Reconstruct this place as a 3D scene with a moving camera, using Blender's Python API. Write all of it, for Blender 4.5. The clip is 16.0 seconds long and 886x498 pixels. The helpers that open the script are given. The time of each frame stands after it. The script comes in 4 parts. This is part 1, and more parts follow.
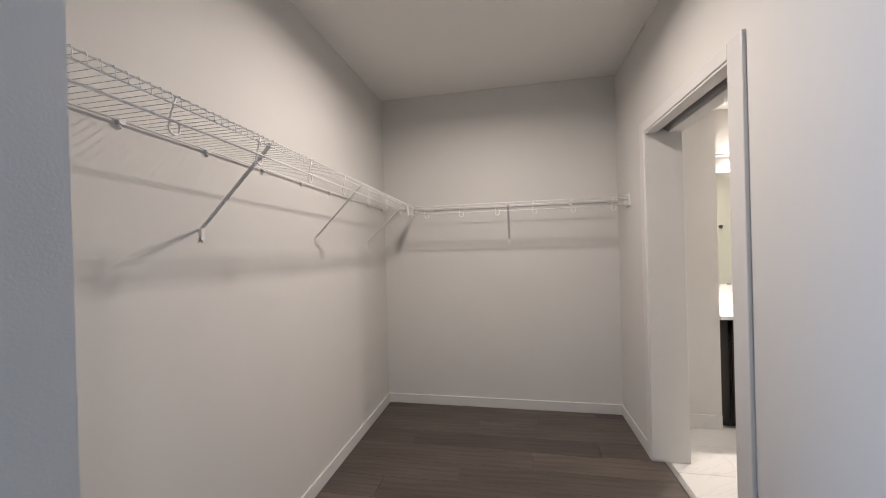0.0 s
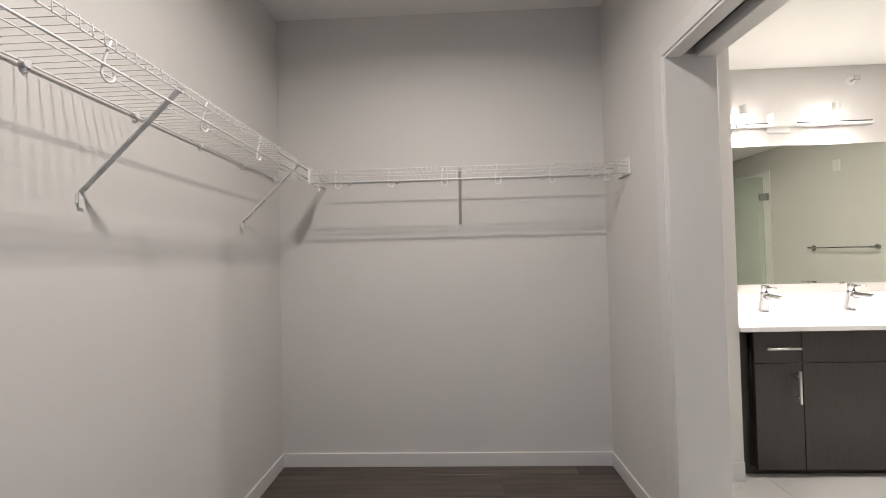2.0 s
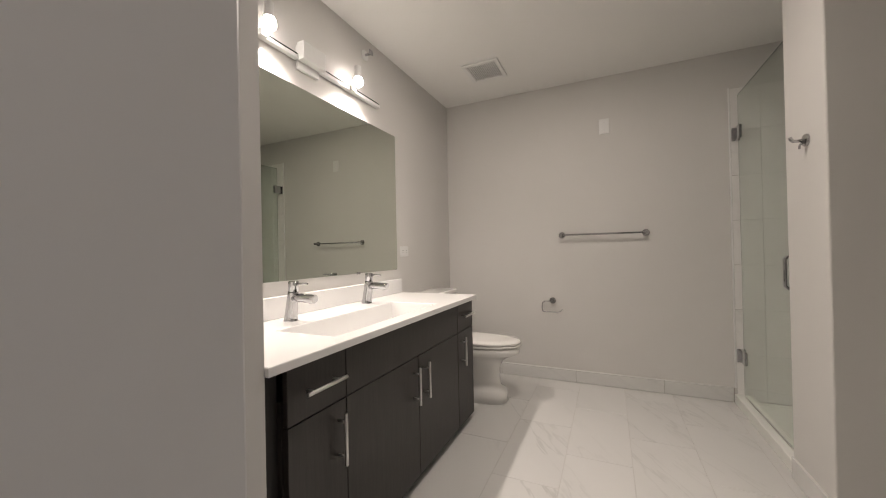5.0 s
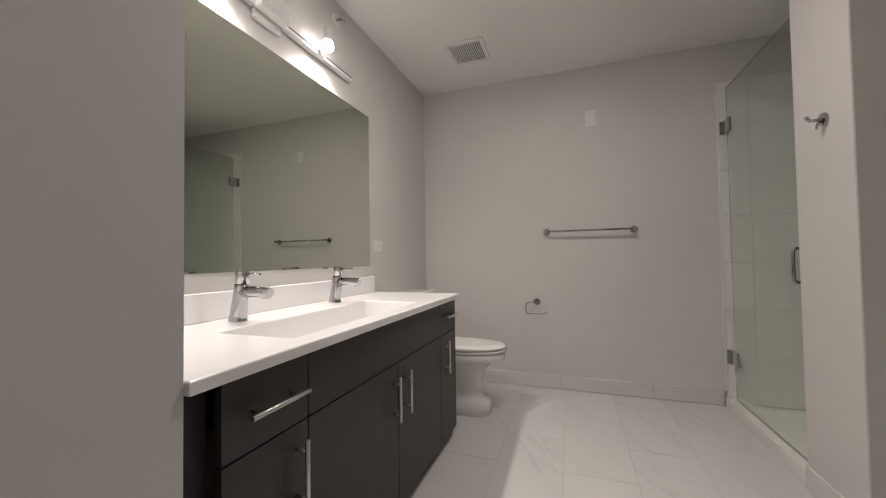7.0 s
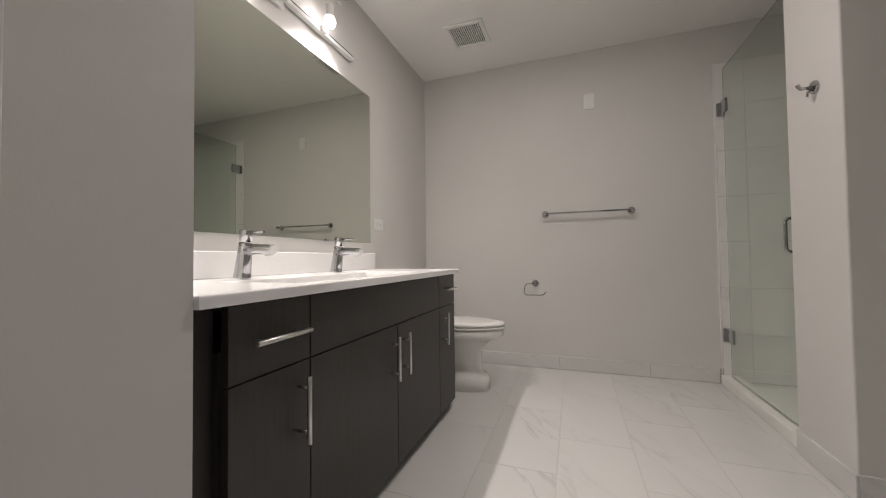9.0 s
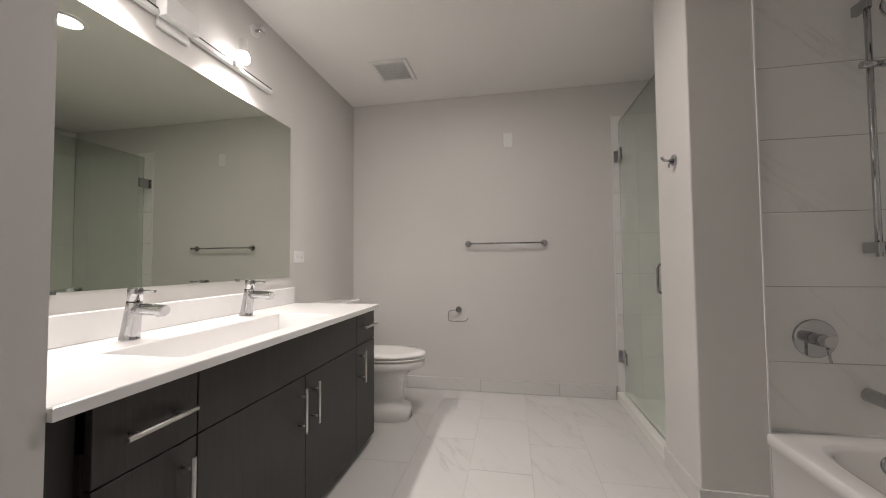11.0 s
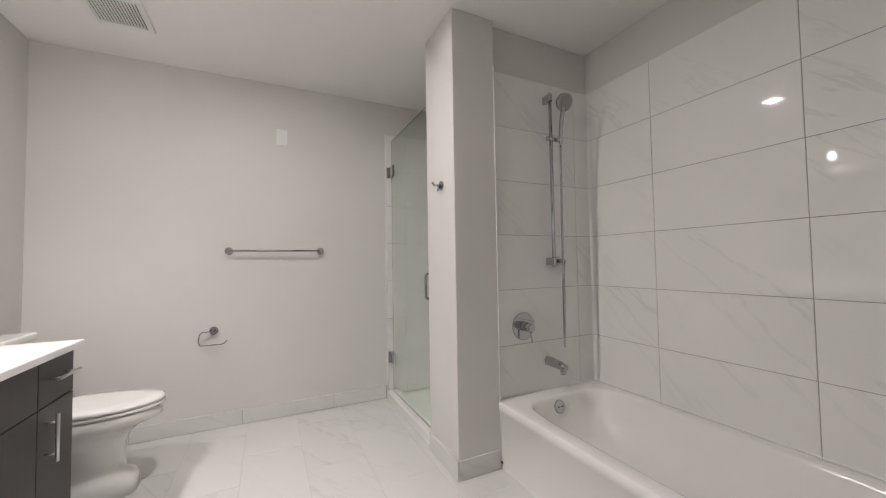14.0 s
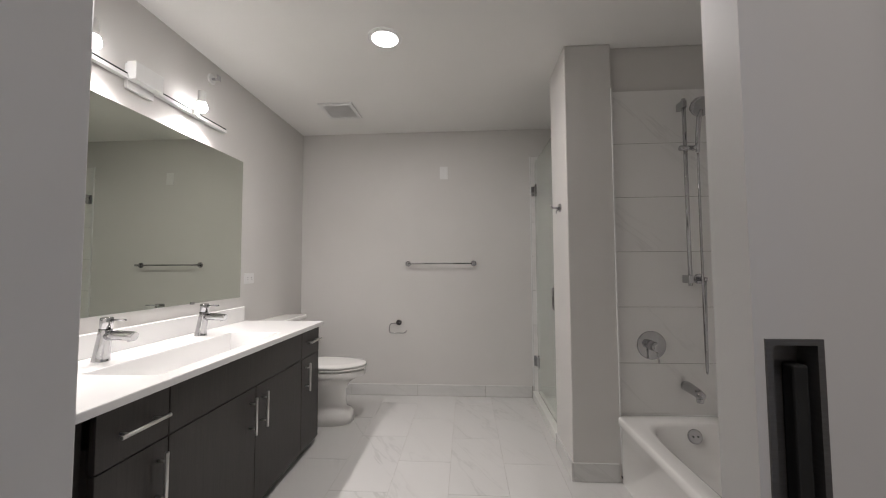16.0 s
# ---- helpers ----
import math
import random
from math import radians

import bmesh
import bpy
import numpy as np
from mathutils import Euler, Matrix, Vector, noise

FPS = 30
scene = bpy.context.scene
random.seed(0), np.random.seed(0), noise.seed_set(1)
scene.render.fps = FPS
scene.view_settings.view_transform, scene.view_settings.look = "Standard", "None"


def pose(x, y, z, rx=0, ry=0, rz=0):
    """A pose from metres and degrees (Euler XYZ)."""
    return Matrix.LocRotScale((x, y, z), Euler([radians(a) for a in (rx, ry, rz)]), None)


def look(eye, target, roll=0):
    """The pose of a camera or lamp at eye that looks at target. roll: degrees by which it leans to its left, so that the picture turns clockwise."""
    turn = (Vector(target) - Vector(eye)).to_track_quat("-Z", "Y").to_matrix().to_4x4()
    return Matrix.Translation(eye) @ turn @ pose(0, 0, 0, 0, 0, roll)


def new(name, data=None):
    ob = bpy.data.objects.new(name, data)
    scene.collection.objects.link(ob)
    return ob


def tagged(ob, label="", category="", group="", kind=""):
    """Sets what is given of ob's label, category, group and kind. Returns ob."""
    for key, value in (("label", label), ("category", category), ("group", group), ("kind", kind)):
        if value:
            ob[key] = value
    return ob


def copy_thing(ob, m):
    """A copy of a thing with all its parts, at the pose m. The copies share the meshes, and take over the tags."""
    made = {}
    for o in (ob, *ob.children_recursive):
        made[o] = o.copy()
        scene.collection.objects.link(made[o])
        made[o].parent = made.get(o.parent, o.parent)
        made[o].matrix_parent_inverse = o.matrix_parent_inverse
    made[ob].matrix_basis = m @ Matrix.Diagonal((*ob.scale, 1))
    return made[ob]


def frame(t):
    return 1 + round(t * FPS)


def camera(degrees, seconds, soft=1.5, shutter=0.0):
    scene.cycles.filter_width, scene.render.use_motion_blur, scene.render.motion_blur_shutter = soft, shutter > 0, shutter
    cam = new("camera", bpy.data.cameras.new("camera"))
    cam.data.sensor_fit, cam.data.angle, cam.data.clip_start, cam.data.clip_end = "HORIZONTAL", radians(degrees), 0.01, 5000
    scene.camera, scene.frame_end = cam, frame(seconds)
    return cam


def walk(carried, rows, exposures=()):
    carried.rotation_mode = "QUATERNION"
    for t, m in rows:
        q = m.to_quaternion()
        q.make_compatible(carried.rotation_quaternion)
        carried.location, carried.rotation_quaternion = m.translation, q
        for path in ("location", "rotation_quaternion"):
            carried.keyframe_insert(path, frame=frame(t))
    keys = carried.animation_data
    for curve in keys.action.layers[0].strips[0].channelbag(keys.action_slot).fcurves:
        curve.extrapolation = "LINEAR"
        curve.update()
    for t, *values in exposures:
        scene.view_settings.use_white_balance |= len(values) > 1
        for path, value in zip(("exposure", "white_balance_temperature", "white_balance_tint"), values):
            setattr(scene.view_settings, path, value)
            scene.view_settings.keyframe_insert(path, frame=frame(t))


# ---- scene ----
cam = camera(101.5, 16.0, soft=1.05)
PATH = [
    (0, (0.307, 0.189, 1.329), (-0.074, 2.152, 1.322), -1.6),
    (0.5, (0.262, 0.330, 1.285), (-0.060, 2.304, 1.279), -1.6),
    (1, (0.254, 0.566, 1.251), (-0.049, 2.543, 1.257), -1.5),
    (1.5, (0.243, 0.815, 1.226), (-0.047, 2.793, 1.243), -1.4),
    (2, (0.243, 1.097, 1.209), (0.176, 3.096, 1.243), -1.4),
    (2.5, (0.332, 1.396, 1.182), (0.636, 3.373, 1.199), -1.5),
    (3, (0.436, 1.631, 1.173), (1.134, 3.506, 1.195), -1.4),
    (3.5, (0.546, 1.854, 1.167), (1.617, 3.544, 1.19), -1.4),
    (4, (0.73, 2.036, 1.148), (2.219, 3.371, 1.152), -1.4),
    (4.5, (0.936, 2.158, 1.114), (2.64, 3.205, 1.116), -1.4),
    (5, (1.073, 2.249, 1.081), (2.891, 3.082, 1.093), -1.2),
    (5.2, (1.115, 2.298, 1.09), (2.96, 3.072, 1.091), -1.0),
    (7.5, (1.281, 2.42, 0.959), (3.166, 3.086, 1.014), -0.9),
    (8, (1.277, 2.403, 0.92), (3.149, 3.086, 0.976), -0.8),
    (8.2, (1.268, 2.402, 0.904), (3.140, 3.090, 0.944), -0.7),
    (10.3, (1.231, 2.360, 0.838), (3.120, 3.001, 0.921), -0.5),
    (10.5, (1.214, 2.335, 0.89), (3.104, 2.967, 0.976), -0.4),
    (11, (1.217, 2.248, 1.043), (3.181, 2.62, 1.116), -0.5),
    (11.5, (1.25, 2.163, 1.056), (3.245, 2.049, 1.132), -0.8),
    (12, (1.261, 2.15, 1.05), (3.195, 1.646, 1.123), -1.1),
    (12.5, (1.275, 2.145, 1.065), (3.138, 1.422, 1.133), -1.1),
    (13, (1.28, 2.139, 1.084), (3.075, 1.26, 1.155), -1.1),
    (13.5, (1.283, 2.239, 1.107), (3.059, 1.322, 1.176), -0.9),
    (14, (1.285, 2.351, 1.089), (3.085, 1.481, 1.163), -0.9),
    (14.5, (1.237, 2.37, 1.081), (3.13, 1.734, 1.169), -0.8),
    (15, (1.185, 2.387, 1.096), (3.157, 2.065, 1.181), -0.5),
    (15.5, (1.08, 2.308, 1.107), (3.077, 2.274, 1.202), -0.3),
    (16, (0.862, 2.064, 1.156), (2.855, 2.190, 1.257), -0.3),
]
EXPOSURES = [(0, 0.56, 6750, 14), (1.5, 0.56, 6500, 12), (2.5, 0.58, 6450, 12), (3, 0.46, 6400, 12), (4, 0.08, 6500, 13), (5, -0.42, 6800, 14), (7.5, -0.67, 6450, 14), (8.2, -0.68, 6450, 14), (10.5, -0.11, 6350, 14), (11, -0.42, 6400, 14), (11.5, -0.25, 6250, 14), (12, -0.12, 6200, 14), (12.5, -0.10, 6200, 14), (13.5, 0.06, 6150, 14), (14.5, 0.04, 6150, 13), (15.4, -0.22, 6150, 13), (16, -0.42, 6150, 13)]
walk(cam, [(t, look(eye, target, roll)) for t, eye, target, roll in PATH], EXPOSURES)

# ---- plan, in metres ----
CX0, CX1, CY0, CY1, CZ = -0.79, 1.11, 0.50, 3.195, 2.625      # closet
BX0, BX1, BY0, BY1, BZ = 1.30, 4.175, 0.497, 3.605, 2.42       # bathroom
DY0, DY1, DZ = 1.70, 2.588, 1.995                              # pocket door opening
NX, NY = 1.714, 3.045                                           # corner of the vanity alcove
PX, PE, PY = 2.915, 3.262, 1.495                                          # corner of the pier between tub and shower
TUBX0 = 1.42
FX, FY = 2.948, 1.25                                            # face of the tiled foot wall, front of the tub

# ---- world and lamps ----
world = bpy.data.worlds.new("world")
scene.world = world
world.use_nodes = True
wn = world.node_tree.nodes
sky = wn.new("ShaderNodeTexSky")
sky.sky_type, sky.sun_disc, sky.sun_elevation = "NISHITA", False, radians(30)
world.node_tree.links.new(sky.outputs[0], wn["Background"].inputs[0])
wn["Background"].inputs[1].default_value = 0.08


def lamp(name, kind, m, energy, colour, **settings):
    data = bpy.data.lights.new(name, kind)
    data.energy, data.color = energy, colour
    if "size" in settings:
        data.shape, data.size = "DISK", settings["size"]
    if "wide" in settings:
        data.shape, data.size, data.size_y = "RECTANGLE", *settings["wide"]
    if "cone" in settings:
        data.spot_size, data.spot_blend = radians(settings["cone"]), settings["blend"]
    if "radius" in settings:
        data.shadow_soft_size = settings["radius"]
    if "spread" in settings:
        data.spread = radians(settings["spread"])
    ob = new(name, data)
    ob.matrix_world = m
    return ob


WARM, NEUTRAL, DAY = (1.0, 0.90, 0.77), (1.0, 0.92, 0.84), (0.30, 0.58, 1.0)
CLOSET_LAMP = (0.18, 1.89)
CAN_LAMP = (2.775, 2.50)
BULBS = ((2.157, 3.528, 2.055), (2.750, 3.528, 2.055))
lamp("closet_light_source", "AREA", pose(*CLOSET_LAMP, CZ - 0.035), 17, NEUTRAL, wide=(0.11, 0.072), spread=165)
lamp("downlight_source", "AREA", pose(*CAN_LAMP, BZ - 0.012), 17.5, NEUTRAL, size=0.08)
for bx, by, bz in BULBS:
    lamp("vanity_spot_source", "SPOT", look((bx, by, bz - 0.034), (bx, by - 0.12, 0.8)), 60, NEUTRAL, cone=152, blend=1.0, radius=0.022)
# unseen area lamp for daylight, set in the added room's west opening
lamp("daylight_source", "AREA", look((-2.55, -1.35, 1.5), (0, -0.9, 1.4)), 85, DAY, wide=(1.4, 1.4))


# ---- materials ----
def material(name, colour, rough=0.5, metal=0.0, spec=0.5, second=None, scale=8.0, amount=0.5, stretch=(1, 1, 1), bump=0.0, bump_scale=120.0, bump_stretch=(1, 1, 1), random_shade=0.0, coat=0.0):
    mat = bpy.data.materials.new(name)
    mat.use_nodes = True
    n, l = mat.node_tree.nodes, mat.node_tree.links
    b = n["Principled BSDF"]
    b.inputs["Roughness"].default_value, b.inputs["Metallic"].default_value = rough, metal
    b.inputs["Specular IOR Level"].default_value, b.inputs["Coat Weight"].default_value = spec, coat
    b.inputs["Base Color"].default_value = (*colour, 1)
    coord = n.new("ShaderNodeTexCoord")
    out = None
    if second:
        mp = n.new("ShaderNodeMapping")
        mp.inputs["Scale"].default_value = stretch
        l.new(coord.outputs["Object"], mp.inputs[0])
        tex = n.new("ShaderNodeTexNoise")
        tex.inputs["Scale"].default_value, tex.inputs["Detail"].default_value, tex.inputs["Roughness"].default_value = scale, 6, 0.6
        l.new(mp.outputs[0], tex.inputs["Vector"])
        ramp = n.new("ShaderNodeValToRGB")
        ramp.color_ramp.elements[0].position, ramp.color_ramp.elements[1].position = 0.5 - amount / 2, 0.5 + amount / 2
        ramp.color_ramp.elements[0].color, ramp.color_ramp.elements[1].color = (*colour, 1), (*second, 1)
        l.new(tex.outputs[0], ramp.inputs[0])
        out = ramp.outputs[0]
        l.new(out, b.inputs["Base Color"])
    if random_shade and out:
        info = n.new("ShaderNodeObjectInfo")
        hue = n.new("ShaderNodeHueSaturation")
        rng = n.new("ShaderNodeMapRange")
        rng.inputs["To Min"].default_value, rng.inputs["To Max"].default_value = 1 - random_shade, 1 + random_shade
        l.new(info.outputs["Random"], rng.inputs[0])
        l.new(rng.outputs[0], hue.inputs["Value"])
        l.new(out, hue.inputs["Color"])
        l.new(hue.outputs[0], b.inputs["Base Color"])
    if bump:
        mp2 = n.new("ShaderNodeMapping")
        mp2.inputs["Scale"].default_value = bump_stretch
        l.new(coord.outputs["Object"], mp2.inputs[0])
        tex2 = n.new("ShaderNodeTexNoise")
        tex2.inputs["Scale"].default_value, tex2.inputs["Detail"].default_value = bump_scale, 3
        l.new(mp2.outputs[0], tex2.inputs["Vector"])
        bp = n.new("ShaderNodeBump")
        bp.inputs["Strength"].default_value, bp.inputs["Distance"].default_value = bump, 0.002
        l.new(tex2.outputs[0], bp.inputs["Height"])
        l.new(bp.outputs[0], b.inputs["Normal"])
    return mat


def marble(name, base, vein, rough, vein_amount=0.5, run=(1.0, 1.0, 1.0)):
    """White glazed tile with soft grey diagonal veins that differ from tile to tile."""
    mat = material(name, base, rough, spec=0.5)
    n, l = mat.node_tree.nodes, mat.node_tree.links
    b = n["Principled BSDF"]
    geo, info = n.new("ShaderNodeNewGeometry"), n.new("ShaderNodeObjectInfo")
    off = n.new("ShaderNodeVectorMath")
    off.operation = "MULTIPLY_ADD"
    l.new(info.outputs["Random"], off.inputs[0])
    off.inputs[1].default_value = (17.0, 9.0, 13.0)
    l.new(geo.outputs["Position"], off.inputs[2])
    way = Vector(run).normalized()
    dot, along, mp = n.new("ShaderNodeVectorMath"), n.new("ShaderNodeVectorMath"), n.new("ShaderNodeVectorMath")
    dot.operation, along.operation, mp.operation = "DOT_PRODUCT", "SCALE", "SUBTRACT"
    l.new(off.outputs[0], dot.inputs[0])
    dot.inputs[1].default_value = way
    along.inputs[0].default_value = way * 0.84
    l.new(dot.outputs["Value"], along.inputs["Scale"])
    l.new(off.outputs[0], mp.inputs[0])
    l.new(along.outputs[0], mp.inputs[1])
    warp = n.new("ShaderNodeTexNoise")
    warp.inputs["Scale"].default_value, warp.inputs["Detail"].default_value, warp.inputs["Roughness"].default_value, warp.inputs["Distortion"].default_value = 4.2, 6, 0.58, 0.25
    l.new(mp.outputs[0], warp.inputs["Vector"])
    ramp = n.new("ShaderNodeValToRGB")
    r = ramp.color_ramp
    r.elements[0].position, r.elements[0].color = 0.481, (0, 0, 0, 1)
    r.elements[1].position, r.elements[1].color = 0.513, (0, 0, 0, 1)
    e = r.elements.new(0.5)
    e.color = (1, 1, 1, 1)
    l.new(warp.outputs[0], ramp.inputs[0])
    cloud = n.new("ShaderNodeTexNoise")
    cloud.inputs["Scale"].default_value, cloud.inputs["Detail"].default_value = 2.4, 4
    l.new(mp.outputs[0], cloud.inputs["Vector"])
    cr = n.new("ShaderNodeMapRange")
    cr.inputs["From Min"].default_value, cr.inputs["From Max"].default_value = 0.42, 0.80
    l.new(cloud.outputs[0], cr.inputs[0])
    veins = n.new("ShaderNodeMath")
    veins.operation = "MULTIPLY"
    l.new(ramp.outputs[0], veins.inputs[0])
    l.new(cr.outputs[0], veins.inputs[1])
    both = n.new("ShaderNodeMath")
    both.operation = "MULTIPLY_ADD"
    both.use_clamp = True
    l.new(cr.outputs[0], both.inputs[0])
    both.inputs[1].default_value = 0.24
    l.new(veins.outputs[0], both.inputs[2])
    sc = n.new("ShaderNodeMath")
    sc.operation = "MULTIPLY"
    sc.inputs[1].default_value = vein_amount
    l.new(both.outputs[0], sc.inputs[0])
    mix = n.new("ShaderNodeMix")
    mix.data_type = "RGBA"
    mix.inputs["A"].default_value, mix.inputs["B"].default_value = (*base, 1), (*vein, 1)
    l.new(sc.outputs[0], mix.inputs["Factor"])
    l.new(mix.outputs["Result"], b.inputs["Base Color"])
    return mat


def plank_wood(name):
    """Grey-brown vinyl planks with long grain along x."""
    mat = material(name, (0.042, 0.033, 0.029), 0.44, second=(0.125, 0.100, 0.086), scale=3.6, amount=0.5, stretch=(0.6, 11, 11), bump=0.25, bump_scale=30, bump_stretch=(1, 18, 18), random_shade=0.22)
    return mat


def emitter(name, colour, strength):
    mat = bpy.data.materials.new(name)
    mat.use_nodes = True
    n = mat.node_tree.nodes
    b = n["Principled BSDF"]
    b.inputs["Base Color"].default_value = (0.8, 0.8, 0.8, 1)
    b.inputs["Emission Color"].default_value, b.inputs["Emission Strength"].default_value = (*colour, 1), strength
    return mat


def glass(name, colour, rough=0.0):
    mat = material(name, colour, rough)
    b = mat.node_tree.nodes["Principled BSDF"]
    b.inputs["Transmission Weight"].default_value, b.inputs["IOR"].default_value = 1.0, 1.48
    return mat


M_WALL = material("wall_paint", (0.62, 0.605, 0.585), 0.62, spec=0.3, second=(0.65, 0.635, 0.615), scale=1.4, bump=0.10, bump_scale=260)
M_CEIL = material("ceiling_paint", (0.79, 0.78, 0.76), 0.8, spec=0.2, second=(0.82, 0.81, 0.79), scale=1.2, bump=0.12, bump_scale=200)
M_TRIM = material("trim_paint", (0.63, 0.62, 0.61), 0.38, second=(0.66, 0.65, 0.64), scale=3, bump=0.04, bump_scale=60)
M_DOOR = material("door_paint", (0.60, 0.59, 0.575), 0.42, second=(0.63, 0.62, 0.605), scale=2.5, bump=0.05, bump_scale=90)
M_PLANK = plank_wood("vinyl_plank")
M_SUB = material("underlay", (0.03, 0.027, 0.025), 0.8, second=(0.04, 0.035, 0.03), scale=20)
M_TILE = {"y": marble("marble_wall_tile", (0.81, 0.80, 0.785), (0.44, 0.43, 0.42), 0.03, 0.44, (1.0, 0.0, 0.95)), "x": marble("marble_wall_tile_side", (0.81, 0.80, 0.785), (0.44, 0.43, 0.42), 0.03, 0.44, (0.0, 1.0, 0.95))}
M_FGROUT = material("floor_grout", (0.56, 0.545, 0.525), 0.8, second=(0.50, 0.485, 0.465), scale=18)
FLOOR_STONE = ((0.655, 0.65, 0.635), (0.34, 0.345, 0.33), 0.20, 0.55)
M_FTILE = {"z": marble("marble_floor_tile", *FLOOR_STONE, (1.0, 0.6, 0.0)), "x": marble("marble_base_tile", *FLOOR_STONE, (0.0, 1.0, 0.6)), "y": marble("marble_base_tile_side", *FLOOR_STONE, (1.0, 0.0, 0.6))}
M_GROUT = material("grout", (0.40, 0.385, 0.36), 0.85, second=(0.34, 0.325, 0.305), scale=18, bump=0.3, bump_scale=300)
M_CAB = material("espresso_laminate", (0.016, 0.0135, 0.012), 0.40, second=(0.038, 0.032, 0.028), scale=9, amount=0.6, stretch=(9, 9, 0.45), bump=0.15, bump_scale=25, bump_stretch=(14, 14, 0.6))
# darker copy of the cabinet laminate, with recess shade in its colour
M_CAB_SHADE = material("espresso_laminate_shade", (0.012, 0.010, 0.009), 0.5, second=(0.020, 0.017, 0.015), scale=9, stretch=(9, 9, 0.5))
M_TOP = material("cultured_marble_top", (0.80, 0.795, 0.79), 0.22, second=(0.815, 0.81, 0.80), scale=4, coat=0.2)
M_PORC = material("porcelain", (0.80, 0.79, 0.765), 0.07, second=(0.82, 0.81, 0.785), scale=2, coat=0.5)
M_TUB = material("tub_acrylic", (0.80, 0.79, 0.765), 0.08, second=(0.82, 0.81, 0.785), scale=2, coat=0.4)
M_CHROME = material("chrome", (0.47, 0.47, 0.48), 0.04, 1.0, second=(0.51, 0.51, 0.52), scale=30)
M_NICKEL = material("brushed_nickel", (0.58, 0.57, 0.55), 0.28, 1.0, second=(0.66, 0.65, 0.63), scale=60, stretch=(1, 1, 12))
# near-black; paints the shade in slots and holes, also used on screws
M_DARK = material("dark_gap", (0.01, 0.01, 0.01), 0.7, second=(0.015, 0.015, 0.014), scale=20)
M_PLASTIC = material("white_plastic", (0.72, 0.72, 0.71), 0.35, second=(0.75, 0.75, 0.74), scale=10)
M_WIRE = material("white_vinyl_wire", (0.82, 0.81, 0.81), 0.30, second=(0.85, 0.84, 0.84), scale=30)
M_STRAP = material("painted_strap", (0.70, 0.69, 0.685), 0.40, second=(0.74, 0.73, 0.725), scale=30)
M_MIRROR = material("mirror_silver", (0.70, 0.735, 0.66), 0.0, 1.0, second=(0.705, 0.74, 0.665), scale=0.5)
M_MEDGE = material("mirror_edge", (0.30, 0.36, 0.32), 0.15, second=(0.34, 0.40, 0.36), scale=20)
M_GLASS = glass("shower_glass", (0.76, 0.81, 0.76))
M_GEDGE = material("glass_edge", (0.30, 0.40, 0.34), 0.12, second=(0.36, 0.46, 0.40), scale=20)
M_BULB = emitter("lamp_lens", (1.0, 0.95, 0.88), 46)
M_LENS = emitter("diffuser_lens", (1.0, 0.95, 0.88), 8)
M_CANLENS = emitter("downlight_lens", (1.0, 0.95, 0.88), 16)
M_PAN = material("shower_pan", (0.74, 0.74, 0.70), 0.3, second=(0.77, 0.77, 0.73), scale=4)
M_SPRAY = material("spray_face", (0.30, 0.30, 0.30), 0.35, 0.4, second=(0.36, 0.36, 0.36), scale=60)
M_PULL = material("dark_pull_metal", (0.17, 0.165, 0.16), 0.34, 0.8, second=(0.21, 0.205, 0.20), scale=50, stretch=(1, 1, 10))
M_VENT_SHADE = material("vent_shade", (0.03, 0.03, 0.03), 0.6, second=(0.045, 0.045, 0.045), scale=20)


# ---- mesh helpers ----
def bm_new():
    return bmesh.new()


def box(bm, x0, x1, y0, y1, z0, z1, bevel=0.0, segs=2):
    v = [bm.verts.new((x, y, z)) for x in (x0, x1) for y in (y0, y1) for z in (z0, z1)]
    fs = [bm.faces.new([v[i] for i in f]) for f in ((0, 1, 3, 2), (4, 6, 7, 5), (0, 4, 5, 1), (2, 3, 7, 6), (0, 2, 6, 4), (1, 5, 7, 3))]
    if bevel:
        es = list({e for f in fs for e in f.edges})
        bmesh.ops.bevel(bm, geom=es, offset=bevel, segments=segs, affect="EDGES", profile=0.5)
    return bm


def prism(bm, outline, z0, z1, axis="z"):
    """A straight prism over a 2D outline, along z, y or x."""
    def put(p, h):
        return {"z": (p[0], p[1], h), "y": (p[0], h, p[1]), "x": (h, p[0], p[1])}[axis]
    a = [bm.verts.new(put(p, z0)) for p in outline]
    b = [bm.verts.new(put(p, z1)) for p in outline]
    k = len(outline)
    for i in range(k):
        bm.faces.new((a[i], a[(i + 1) % k], b[(i + 1) % k], b[i]))
    bm.faces.new(a[::-1])
    bm.faces.new(b)
    bmesh.ops.recalc_face_normals(bm, faces=bm.faces[:])
    return bm


def tube(bm, points, r, sides=8, radii=None):
    """A round bar along a polyline, with closed ends."""
    pts = [Vector(p) for p in points]
    rings = []
    up = None
    for i, p in enumerate(pts):
        d = ((pts[min(i + 1, len(pts) - 1)] - p).normalized() + (p - pts[max(i - 1, 0)]).normalized()).normalized()
        if up is None:
            up = d.orthogonal().normalized()
        up = (up - d * up.dot(d)).normalized()
        side = d.cross(up)
        rad = radii[i] if radii else r
        rings.append([bm.verts.new(p + rad * (math.cos(a) * up + math.sin(a) * side)) for a in (2 * math.pi * k / sides for k in range(sides))])
    for a, b in zip(rings, rings[1:]):
        for k in range(sides):
            f = bm.faces.new((a[k], a[(k + 1) % sides], b[(k + 1) % sides], b[k]))
            f.smooth = sides > 5
    bm.faces.new(rings[0][::-1])
    bm.faces.new(rings[-1])
    return bm


